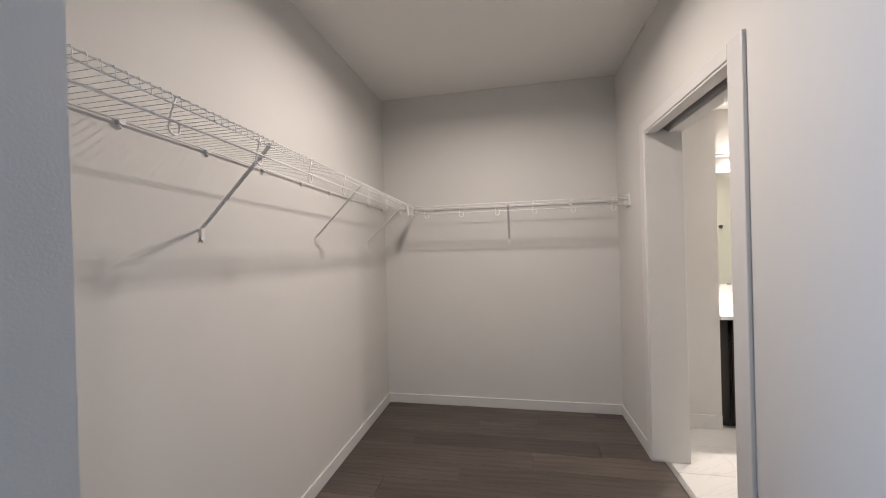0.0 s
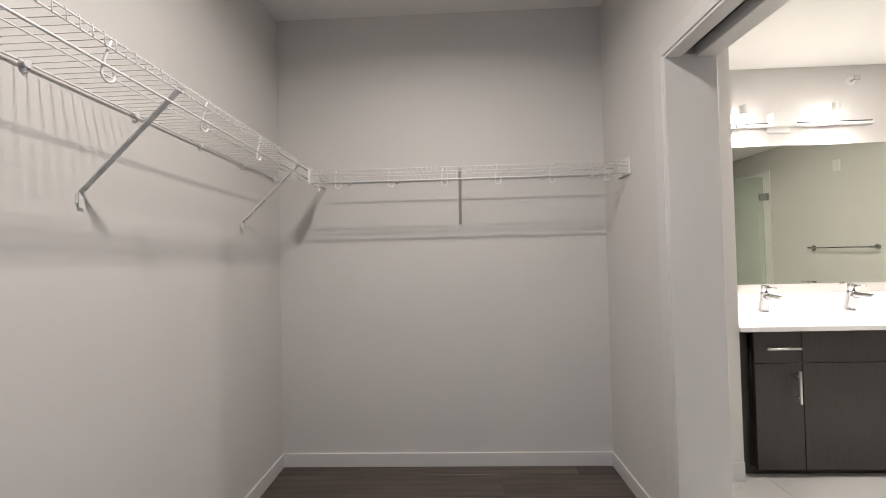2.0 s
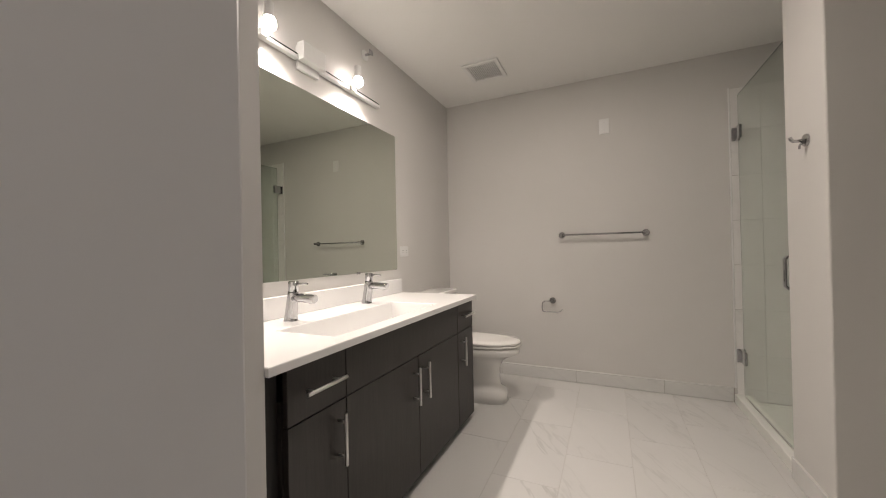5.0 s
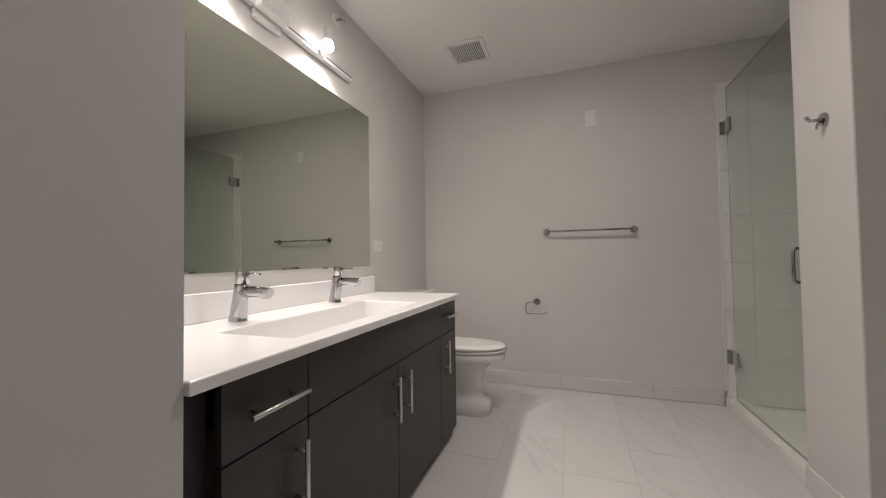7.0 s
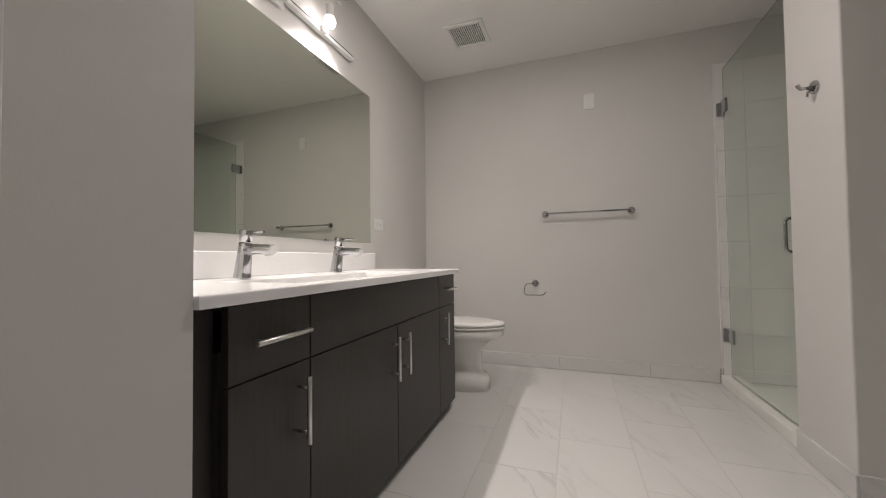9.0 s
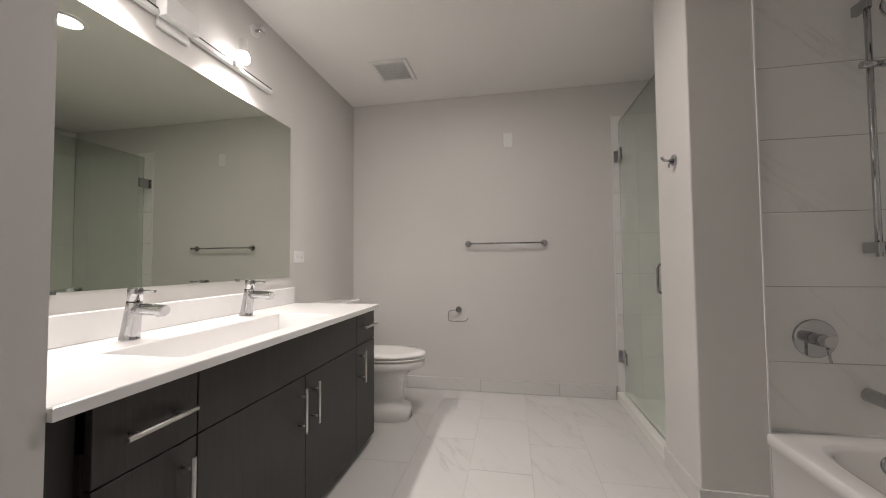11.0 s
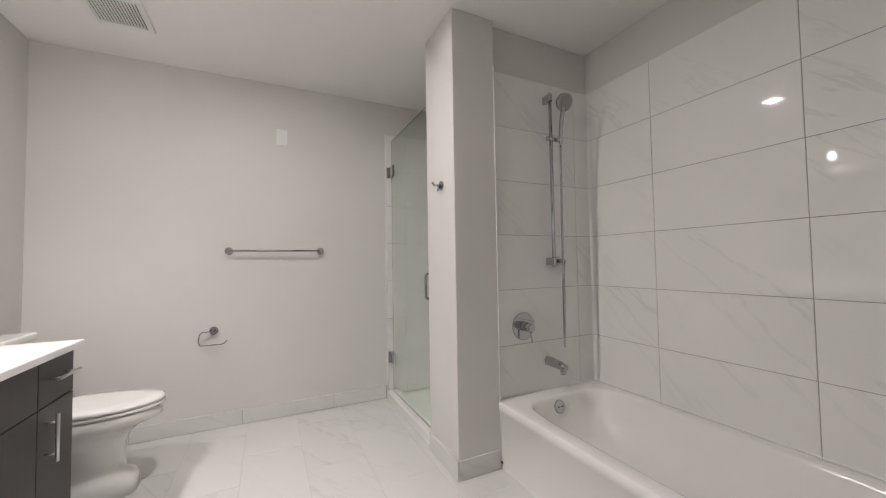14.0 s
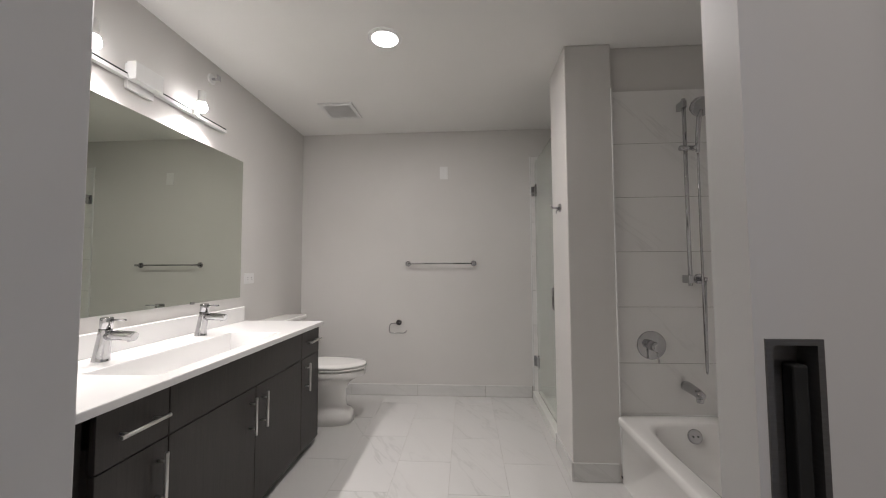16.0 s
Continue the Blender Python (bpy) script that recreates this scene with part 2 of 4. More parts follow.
def disc(bm, centre, axis, r, thick, sides=28, bevel=0.0):
    c, a = Vector(centre), Vector(axis).normalized()
    if bevel:
        return tube(bm, [c, c + a * 0.0001, c + a * (thick - bevel), c + a * thick], r, sides, [r, r, r, r - bevel])
    return tube(bm, [c, c + a * thick], r, sides)


def loft(bm, rings, close_first=False, close_last=True):
    rows = [[bm.verts.new(p) for p in ring] for ring in rings]
    k = len(rows[0])
    for a, b in zip(rows, rows[1:]):
        for i in range(k):
            f = bm.faces.new((a[i], a[(i + 1) % k], b[(i + 1) % k], b[i]))
            f.smooth = True
    if close_first:
        bm.faces.new(rows[0][::-1])
    if close_last:
        bm.faces.new(rows[-1]).smooth = True
    bmesh.ops.recalc_face_normals(bm, faces=bm.faces[:])
    return bm


def oval(cx, cy, z, a, b, power=2.0, k=48, front=None):
    """A superellipse ring; front: another half-length on the -y side."""
    ring = []
    for i in range(k):
        t = 2 * math.pi * i / k
        c, s = math.cos(t), math.sin(t)
        q = 2.0 / power
        bb = front if front and s < 0 else b
        ring.append((cx + a * math.copysign(abs(c) ** q, c), cy + bb * math.copysign(abs(s) ** q, s), z))
    return ring


def mesh_object(name, bm, mat):
    me = bpy.data.meshes.new(name)
    bm.to_mesh(me)
    bm.free()
    me.materials.append(mat)
    return new(name, me)


def thing(name, base, label, category, group=""):
    ob = new(name)
    ob.empty_display_size = 0.05
    ob.location = base
    return tagged(ob, label, category, group)


def origin(ob):
    m = Matrix.Translation(ob.location)
    return origin(ob.parent) if ob.parent and ob.type == "MESH" else m


def part(name, bm, mat, parent, label=""):
    """One mesh, given in the room's coordinates, under a thing or a part."""
    ob = mesh_object(name, bm, mat)
    ob.parent = parent
    ob.matrix_parent_inverse = origin(parent).inverted() if parent.type != "MESH" or parent.parent is None else Matrix.Identity(4)
    return tagged(ob, label)


def structure(name, bm, mat, label, category):
    return tagged(mesh_object(name, bm, mat), label, category, "", "structure")


def wall(name, boxes, mat=None, label="light grey painted drywall wall", category="wall"):
    bm = bm_new()
    for b in boxes:
        box(bm, *b)
    return structure(name, bm, mat or M_WALL, label, category)


# ---- large structure ----
T = 0.12
closet_floor = wall("floor_closet", [(CX0 - T, 1.185, CY0 - T, CY1 + T, -0.12, -0.006)], M_SUB, "dark grey-brown wood-look vinyl plank floor", "floor")
bath_floor = wall("floor_bath", [(1.185, BX1 + T, BY0 - T, BY1 + T, -0.12, -0.0014)], M_FGROUT, "white marble-look tiled bathroom floor", "floor")
wall("ceiling_closet", [(CX0 - T, CX1 + 0.08, CY0 - T, CY1 + T, CZ, CZ + 0.1)], M_CEIL, "white painted drywall ceiling", "ceiling")
wall("ceiling_bath", [(CX1 + 0.08, BX1 + T, BY0 - T, BY1 + T, BZ, BZ + 0.1)], M_CEIL, "white painted drywall ceiling", "ceiling")
wall("wall_closet_west", [(CX0 - T, CX0, CY0, CY1 + T, 0, CZ)])
wall("wall_closet_north", [(CX0, CX1, CY1, CY1 + T, 0, CZ)])
DX0, DX1 = -0.165, 0.72
wall("wall_closet_south", [(CX0 - T, DX0, CY0 - T, CY0, 0, CZ), (DX1, CX1, CY0 - T, CY0, 0, CZ), (DX0, DX1, CY0 - T, CY0, 2.10, CZ)])
# split wall with the door pocket inside
S0, S1 = 1.168, 1.226
wall("wall_door", [
    (CX1, S0, CY0 - T, DY0, 0, CZ), (S1, BX0, BY0, DY0, 0, BZ), (S0, S1, BY0, 0.92, 0, BZ), (S0, S1, 0.92, DY0, DZ + 0.05, BZ),
    (CX1, BX0, DY1, NY, 0, BZ), (CX1, S0, DY0, DY1, DZ, CZ), (S1, BX0, DY0, DY1, DZ, BZ), (S0, S1, DY0, DY1, DZ + 0.045, BZ),
    (CX1, S0, DY1, CY1 + T, BZ, CZ), (CX1, BX0, NY, CY1 + T, 0, BZ)], None, "grey painted wall with a pocket for the sliding door", "wall")
wall("wall_alcove", [(BX0, NX, NY, BY1 + T, 0, BZ)])
wall("wall_bath_north", [(NX, BX1, BY1, BY1 + T, 0, BZ)])
wall_east = wall("wall_bath_east", [(BX1, BX1 + T, BY0 - T, BY1 + T, 0, BZ)])
wall_south = wall("wall_bath_south", [(BX0, BX1, BY0 - T, BY0, 0, BZ)])
wall_tub_head = wall("wall_tub_head", [(BX0, TUBX0 - 0.002, BY0, 1.30, 0, BZ)])
pier = wall("wall_pier", [(PX, PE, 1.236, PY, 0, BZ), (FX + 0.010, PE, BY0, 1.236, 0, BZ)], None, "light grey painted wall pier between tub and shower", "wall")
pier_bevel = pier.modifiers.new("bevel", "BEVEL")
pier_bevel.width, pier_bevel.segments = 0.006, 3

# unseen bedroom added behind the walk's start; its west opening shapes the daylight
wall("floor_bedroom", [(-2.6, 3.2, -3.0, CY0 - T, -0.12, 0.0)], M_PLANK, "dark wood-look vinyl plank floor of an added unseen room", "floor")
wall("ceiling_unseen_bedroom", [(-2.6, 3.2, -3.0, CY0 - T, 2.66, 2.76)], M_CEIL, "white painted ceiling of an added unseen room", "ceiling")
wall("wall_unseen_bedroom_west", [(-2.72, -2.6, -3.0, -2.1, 0, 2.66), (-2.72, -2.6, -0.6, CY0, 0, 2.66), (-2.72, -2.6, -2.1, -0.6, 0, 0.75), (-2.72, -2.6, -2.1, -0.6, 2.25, 2.66)])
wall("wall_unseen_bedroom_east", [(3.2, 3.32, -3.0, CY0, 0, 2.66)])
wall("wall_unseen_bedroom_north", [(-2.6, CX0 - T, CY0 - T, CY0, 0, 2.66), (CX1 + 0.02, 3.2, CY0 - T - 0.002, CY0 - 0.01, 0, 2.66)])
wall("wall_unseen_bedroom_south", [(-2.6, 3.2, -3.12, -3.0, 0, 2.66)])

# baseboards in the closet
bm = bm_new()
H, D = 0.078, 0.012
box(bm, CX0, CX0 + D, CY0, CY1 - D, 0, H, 0.003)
box(bm, CX0, CX1, CY1 - D, CY1, 0, H, 0.003)
box(bm, CX1 - D, CX1, DY1 + 0.062, CY1 - D, 0, H, 0.003)
box(bm, CX1 - D, CX1, CY0, DY0 - 0.062, 0, H, 0.003)
structure("baseboard", bm, M_TRIM, "painted baseboard round the closet floor", "baseboard")

# ---- pocket door ----
W = 0.058


def casing(name, boxes, label):
    bm = bm_new()
    for b in boxes:
        box(bm, *b, 0.004, 2)
    return structure(name, bm, M_TRIM, label, "trim")


casing("trim_door_casing", [
    (CX1 - 0.014, CX1 + 0.001, DY0 - 0.088, DY0 + 0.004, 0, DZ + W), (CX1 - 0.014, CX1 + 0.001, DY1 - 0.004, DY1 + W, 0, DZ + W),
    (CX1 - 0.014, CX1 + 0.001, DY0 + 0.004, DY1 - 0.004, DZ - 0.004, DZ + W)], "white painted casing round the pocket door")
casing("trim_door_jamb", [
    (CX1 - 0.010, BX0 + 0.012, DY1 - 0.018, DY1 + 0.001, 0, DZ), (CX1 - 0.008, S0 - 0.003, DY0 - 0.001, DY0 + 0.014, 0, DZ), (S1 + 0.003, BX0 + 0.012, DY0 - 0.001, DY0 + 0.014, 0, DZ),
    (CX1 - 0.008, S0 - 0.003, DY0 + 0.014, DY1 - 0.018, DZ - 0.016, DZ + 0.001), (S1 + 0.003, BX0 + 0.012, DY0 + 0.014, DY1 - 0.018, DZ - 0.016, DZ + 0.001)], "white painted split jambs with a slot for the sliding door")
casing("trim_door_casing_bath", [
    (BX0 - 0.001, BX0 + 0.012, DY1 + 0.0015, DY1 + W - 0.012, 0, DZ + W - 0.012), (BX0 - 0.001, BX0 + 0.018, DY1 + W - 0.012, DY1 + W, 0, DZ + W),
    (BX0 - 0.001, BX0 + 0.012, DY0 - W + 0.012, DY0 - 0.0015, 0, DZ + W - 0.012), (BX0 - 0.001, BX0 + 0.018, DY0 - W, DY0 - W + 0.012, 0, DZ + W),
    (BX0 - 0.001, BX0 + 0.012, DY0 - 0.0015, DY1 + 0.0015, DZ + 0.0015, DZ + W - 0.012), (BX0 - 0.001, BX0 + 0.018, DY0 - W + 0.012, DY1 + W - 0.012, DZ + W - 0.012, DZ + W)], "white painted casing with a raised outer bead")
# the track's near-black colour paints the shade up inside the slot
bm = bm_new()
box(bm, S0 + 0.010, S1 - 0.010, 0.95, DY1 - 0.03, DZ + 0.020, DZ + 0.044, 0.003)
structure("trim_door_track", bm, M_DARK, "sliding door track in the head jamb, near-black for the slot's shade", "track")

door = thing("door_pocket", (1.197, 1.42, 0.01), "off-white painted sliding pocket door, mostly pushed into its pocket", "door")
X0, X1 = S0 + 0.006, S1 - 0.006
DE = DY0 + 0.132
PZ0, PZ1, PY0, PY1 = 0.955, 1.097, DE - 0.052, DE - 0.008
bm = bm_new()
box(bm, X0, X1, 0.98, PY0, 0.01, DZ + 0.01)
box(bm, X0, X1, PY0, PY1, 0.01, PZ0)
box(bm, X0, X1, PY0, PY1, PZ1, DZ + 0.01)
box(bm, X0 + 0.018, X1, PY0, PY1, PZ0, PZ1)
box(bm, X0, X1, PY1, DE, 0.01, DZ + 0.01)
slab = part("slab", bm, M_DOOR, door)
bm = bm_new()
rings = []
for x, e in ((X0 + 0.0015, 0.0), (X0 - 0.002, 0.0), (X0 - 0.002, 0.005), (X0 + 0.0165, 0.0055)):
    rings.append([bm.verts.new((x, y, z)) for y, z in ((PY0 + e, PZ0 + e), (PY1 - e, PZ0 + e), (PY1 - e, PZ1 - e), (PY0 + e, PZ1 - e))])
for r0, r1 in zip(rings, rings[1:]):
    for k in range(4):
        bm.faces.new((r0[k], r0[(k + 1) % 4], r1[(k + 1) % 4], r1[k]))
bm.faces.new(rings[-1])
part("flush_pull", bm, M_PULL, slab, "recessed nickel flush pull")
# near-black block added to paint the dark slot within the pull
bm = bm_new()
box(bm, X0 + 0.004, X0 + 0.0165, PY0 + 0.007, PY0 + 0.019, PZ0 + 0.006, PZ1 - 0.022, 0.002)
part("pull_dark_block", bm, M_DARK, slab, "near-black block for the dark slot inside the pull")

# threshold between plank and tile
bm = bm_new()
box(bm, 1.170, 1.200, DY0 + 0.015, DY1 - 0.019, -0.002, 0.004, 0.0015)
structure("trim_threshold", bm, M_NICKEL, "narrow metal transition strip between planks and tiles", "trim")

# ---- closet: wire shelves ----
ZD = 1.69                      # deck height
DEPTH = 0.295


def wire_shelf(name, base, length, along, into, label, brackets, hooks, clips, ends, drop):
    """A wire shelf: base is the wall-side start, along runs by the wall, into points to the room."""
    o, u, w, up = Vector(base), Vector(along).normalized(), Vector(into), Vector((0, 0, 1))

    def at(s, d, h):
        return o + u * s + w * d + up * h
    ob = thing(name, base, label, "shelf", "wire closet shelves")
    k = int(length / 0.0254)
    bent = [w * 0.008 + up * 0.003, w * (DEPTH - 0.002) + up * 0.004, w * (DEPTH + 0.003) + up * 0.003, w * (DEPTH + 0.005) - up * 0.004, w * (DEPTH + 0.005) - up * 0.024]
    wire = bpy.data.meshes.new("wire")
    bm = tube(bm_new(), bent, 0.0010, 6)
    bm.to_mesh(wire)
    bm.free()
    wire.materials.append(M_WIRE)
    for i in range(k + 1):
        one = new("wire", wire)
        one.parent, one.location = ob, u * (0.01 + i * (length - 0.02) / k)
    for n2, d, h, r in (("back_rod", 0.010, 0.0, 0.0034), ("middle_rod", DEPTH * 0.5, -0.002, 0.0022), ("front_rod", DEPTH, 0.0, 0.0022), ("lip_rod", DEPTH + 0.002, -0.022, 0.0024), ("hanging_rod", DEPTH - 0.008, -0.060, 0.0034)):
        part(n2, tube(bm_new(), [at(0.004, d, h), at(length - 0.004, d, h)], r, 8), M_WIRE, ob)
    for s in brackets:
        bm = bm_new()
        a, b = at(s, DEPTH - 0.004, -0.008), at(s, 0.006, -drop)
        n = (a - b).cross(u).normalized()
        for p, q in ((a, b), (b, b - up * 0.045)):
            vs = []
            for e in (p, q):
                vs += [e - u * 0.008 - n * 0.0016, e + u * 0.008 - n * 0.0016, e + u * 0.008 + n * 0.0016, e - u * 0.008 + n * 0.0016]
            vv = [bm.verts.new(v) for v in vs]
            for f in ((0, 1, 2, 3), (7, 6, 5, 4), (0, 4, 5, 1), (1, 5, 6, 2), (2, 6, 7, 3), (3, 7, 4, 0)):
                bm.faces.new([vv[i] for i in f])
        br = part("bracket", bm, M_STRAP, ob, "flat diagonal support strap")
        bm = bm_new()
        c = at(s, 0.0, -drop - 0.02)
        p, q = c - u * 0.011 - up * 0.013, c + u * 0.011 + up * 0.013 + w * 0.004
        box(bm, min(p.x, q.x), max(p.x, q.x), min(p.y, q.y), max(p.y, q.y), min(p.z, q.z), max(p.z, q.z), 0.001)
        tube(bm, [c + w * 0.004, c + w * 0.008], 0.005, 8)
        part("bracket_foot", bm, M_PLASTIC, br, "white screw plate on the wall")
    for s in hooks:
        pts = [at(s - 0.004, DEPTH - 0.002, -0.002), at(s - 0.013, DEPTH - 0.006, -0.040)]
        for i in range(9):
            a = math.pi * i / 8
            pts.append(at(s - 0.015 * math.cos(a), DEPTH - 0.014, -0.076 - 0.015 * math.sin(a)))
        pts.append(at(s + 0.015, DEPTH - 0.016, -0.052))
        part("hook", tube(bm_new(), pts, 0.0028, 6), M_WIRE, ob)
    for s in clips:
        bm = bm_new()
        c = at(s, 0.0, -0.002)
        tube(bm, [c, c + w * 0.016], 0.010, 8)
        tube(bm, [c - up * 0.004, c - up * 0.02 + w * 0.004], 0.005, 6)
        part("wall_clip", bm, M_PLASTIC, ob, "white plastic wall clip")
    for s in ends:
        bm = bm_new()
        c = [at(s - 0.006, DEPTH - 0.105, 0.018), at(s + 0.006, DEPTH + 0.014, -0.066)]
        lo, hi = [min(a, b) for a, b in zip(*c)], [max(a, b) for a, b in zip(*c)]
        box(bm, lo[0], hi[0], lo[1], hi[1], lo[2], hi[2], 0.003)
        part("end_bracket", bm, M_PLASTIC, ob, "white plastic end bracket")
    return ob


wire_shelf("wire_shelf", (CX0, CY0 + 0.01, ZD + 0.038), CY1 - CY0 - 0.02, (0, 1, -0.022), (1, 0, 0), "white wire closet shelf with hanging rod on the long wall",
           [y - CY0 - 0.01 for y in (1.30, 2.06, 2.82)], [0.13 + 0.305 * i for i in range(9)], [0.22 + 0.30 * i for i in range(9)], [], 0.285)
wire_shelf("wire_shelf", (CX0 + DEPTH + 0.012, CY1, ZD - 0.040), CX1 - CX0 - DEPTH - 0.016, (1, 0, 0), (0, -1, 0), "white wire closet shelf with hanging rod on the short back wall",
           [0.265 - CX0 - DEPTH], [0.14 + 0.27 * i for i in range(6)], [0.12 + 0.28 * i for i in range(6)], [0.0, CX1 - CX0 - DEPTH - 0.018], 0.262)

closet_light = thing("ceiling_light", (*CLOSET_LAMP, CZ - 0.03), "round white flush ceiling light in the closet", "ceiling light")
part("rim", disc(bm_new(), (*CLOSET_LAMP, CZ), (0, 0, -1), 0.085, 0.026, 36, 0.006), M_PLASTIC, closet_light)
part("diffuser", disc(bm_new(), (*CLOSET_LAMP, CZ - 0.0255), (0, 0, -1), 0.060, 0.006, 36, 0.004), M_LENS, closet_light, "glowing diffuser")

# ---- bathroom: vanity ----
VX0, VX1, VF, VZ = NX + 0.004, 3.280, 3.061, 0.797
van = thing("vanity_cabinet", (2.49, 3.33, 0), "dark espresso wood-grain double vanity cabinet with bar handles", "cabinet")
bm = bm_new()
box(bm, VX0 + 0.075, VX1 - 0.022, VF + 0.022, BY1 - 0.002, 0.05, VZ - 0.125)
box(bm, VX1 - 0.0215, VX1 - 0.004, VF + 0.022, BY1 - 0.002, 0.046, VZ - 0.027, 0.001)
part("body", bm, M_CAB, van)
bm = bm_new()
box(bm, VX0, VX0 + 0.074, VF + 0.035, VF + 0.055, 0.046, VZ - 0.027)
part("filler", bm, M_CAB_SHADE, van, "recessed filler strip, laminate darkened for shade")
bm = bm_new()
box(bm, VX0 + 0.002, VX1 - 0.03, VF + 0.045, VF + 0.06, 0.0, 0.0455)
box(bm, VX1 - 0.10, VX1 - 0.085, VF + 0.06, BY1 - 0.004, 0.0, 0.0455)
part("toe_kick", bm, M_CAB_SHADE, van, "recessed toe kick, laminate darkened for shade")
ZS = 0.600


def front(name, x0, x1, z0, z1):
    return part(name, box(bm_new(), x0 + 0.0018, x1 - 0.0018, VF, VF + 0.020, z0 + 0.0018, z1 - 0.0018, 0.0012, 1), M_CAB, van)


def bar_handle(owner, x, z, vertical, length):
    bm = bm_new()
    h = length / 2
    e = (0, 0, h) if vertical else (h, 0, 0)
    c, e = Vector((x, VF - 0.032, z)), Vector(e)
    tube(bm, [c - e, c - e * 0.99, c + e * 0.99, c + e], 0.0062, 12, [0.0055, 0.0062, 0.0062, 0.0055])
    for s in (-0.66, 0.66):
        tube(bm, [c + e * s, c + e * s + Vector((0, 0.032, 0))], 0.0042, 8)
    return part("handle", bm, M_NICKEL, owner, "brushed nickel bar handle")


XS = (VX0 + 0.078, 2.042, 2.548, 3.025, VX1 - 0.003)
ZT, ZB = VZ - 0.030, 0.044
bar_handle(front("drawer_front", XS[0], XS[1], ZS, ZT), 1.925, 0.682, False, 0.170)
front("false_front", XS[1], XS[3], ZS, ZT)
bar_handle(front("drawer_front", XS[3], XS[4], ZS, ZT), 3.160, 0.690, False, 0.165)
bar_handle(front("cabinet_door", XS[0], XS[1], ZB, ZS), 2.000, 0.482, True, 0.168)
bar_handle(front("cabinet_door", XS[1], XS[2], ZB, ZS), 2.503, 0.476, True, 0.168)
bar_handle(front("cabinet_door", XS[2], XS[3], ZB, ZS), 2.598, 0.476, True, 0.168)
bar_handle(front("cabinet_door", XS[3], XS[4], ZB, ZS), 3.078, 0.485, True, 0.168)

# worktop with one wide trough basin
top = thing("countertop", (2.49, 3.33, VZ - 0.026), "white solid-surface counter with an integral trough basin", "countertop")
SX0, SX1, SY0, SY1 = 2.042, 2.84, 3.108, 3.386
TX0, TX1, TY0, TY1 = VX0 - 0.002, VX1 + 0.008, VF - 0.028, BY1 - 0.002
bm = bm_new()
o = [(TX0, TY0), (TX1, TY0), (TX1, TY1), (TX0, TY1)]
i0 = [(SX0, SY0), (SX1, SY0), (SX1, SY1), (SX0, SY1)]
fl = [(SX0 + 0.022, SY0 + 0.022), (SX1 - 0.022, SY0 + 0.022), (SX1 - 0.022, SY1 - 0.008), (SX0 + 0.022, SY1 - 0.008)]
rows = [[bm.verts.new((*p, z)) for p in ring] for ring, z in ((o, VZ - 0.026), (o, VZ), (i0, VZ), (fl, VZ - 0.105))]
for a, b in zip(rows, rows[1:]):
    for k in range(4):
        bm.faces.new((a[k], a[(k + 1) % 4], b[(k + 1) % 4], b[k]))
bm.faces.new(rows[3])
bmesh.ops.recalc_face_normals(bm, faces=bm.faces[:])
rim_edges = [e for e in bm.edges if all(abs(v.co.z - VZ) < 1e-5 for v in e.verts) and (all(v in rows[1] for v in e.verts) or all(v in rows[2] for v in e.verts))]
bmesh.ops.bevel(bm, geom=rim_edges, offset=0.005, segments=3, affect="EDGES", profile=0.5)
part("slab", bm, M_TOP, top)
part("backsplash", box(bm_new(), TX0, VX1 - 0.006, BY1 - 0.024, BY1 - 0.003, VZ + 0.0005, VZ + 0.098, 0.004), M_TOP, top)
for x in (2.20, 2.70):
    part("drain", disc(bm_new(), (x, 3.28, VZ - 0.1045), (0, 0, 1), 0.022, 0.004, 20, 0.002), M_CHROME, top, "chrome drain")


def faucet(x, y):
    ob = thing("faucet", (x, y, VZ), "polished chrome single-lever basin faucet on the white counter", "faucet", "basin faucets")
    body = part("body", tube(bm_new(), [(x, y + 0.006, VZ + 0.0005), (x, y + 0.006, VZ + 0.005), (x, y + 0.003, VZ + 0.025), (x, y - 0.008, VZ + 0.11), (x, y - 0.010, VZ + 0.125)], 0.02, 24, [0.030, 0.029, 0.027, 0.022, 0.0215]), M_CHROME, ob)
    part("spout", tube(bm_new(), [(x, y - 0.005, VZ + 0.098), (x, y - 0.06, VZ + 0.101), (x, y - 0.128, VZ + 0.097), (x, y - 0.132, VZ + 0.096)], 0.019, 20, [0.019, 0.019, 0.0185, 0.017]), M_CHROME, ob)
    part("aerator", tube(bm_new(), [(x, y - 0.112, VZ + 0.095), (x, y - 0.114, VZ + 0.078)], 0.011, 16), M_CHROME, ob)
    part("cap", tube(bm_new(), [(x, y - 0.0115, VZ + 0.127), (x, y - 0.013, VZ + 0.165), (x, y - 0.013, VZ + 0.170)], 0.022, 24, [0.0215, 0.0215, 0.019]), M_CHROME, ob)
    part("lever", tube(bm_new(), [(x, y - 0.015, VZ + 0.160), (x, y - 0.092, VZ + 0.160)], 0.0042, 12), M_CHROME, ob)
    return ob


fa = faucet(2.205, 3.482)
copy_thing(fa, Matrix.Translation((2.738, 3.482, VZ)))

mirror = thing("wall_mirror", (2.48, BY1 - 0.004, 0.96), "large frameless rectangular wall mirror above the vanity", "mirror")
MX0, MX1, MZ0, MZ1 = NX + 0.03, 3.242, 0.960, 1.892
part("backing", box(bm_new(), MX0, MX1, BY1 - 0.006, BY1 - 0.001, MZ0, MZ1), M_MEDGE, mirror)
part("glass_face", box(bm_new(), MX0 + 0.0015, MX1 - 0.0015, BY1 - 0.0085, BY1 - 0.0062, MZ0 + 0.0015, MZ1 - 0.0015), M_MIRROR, mirror)
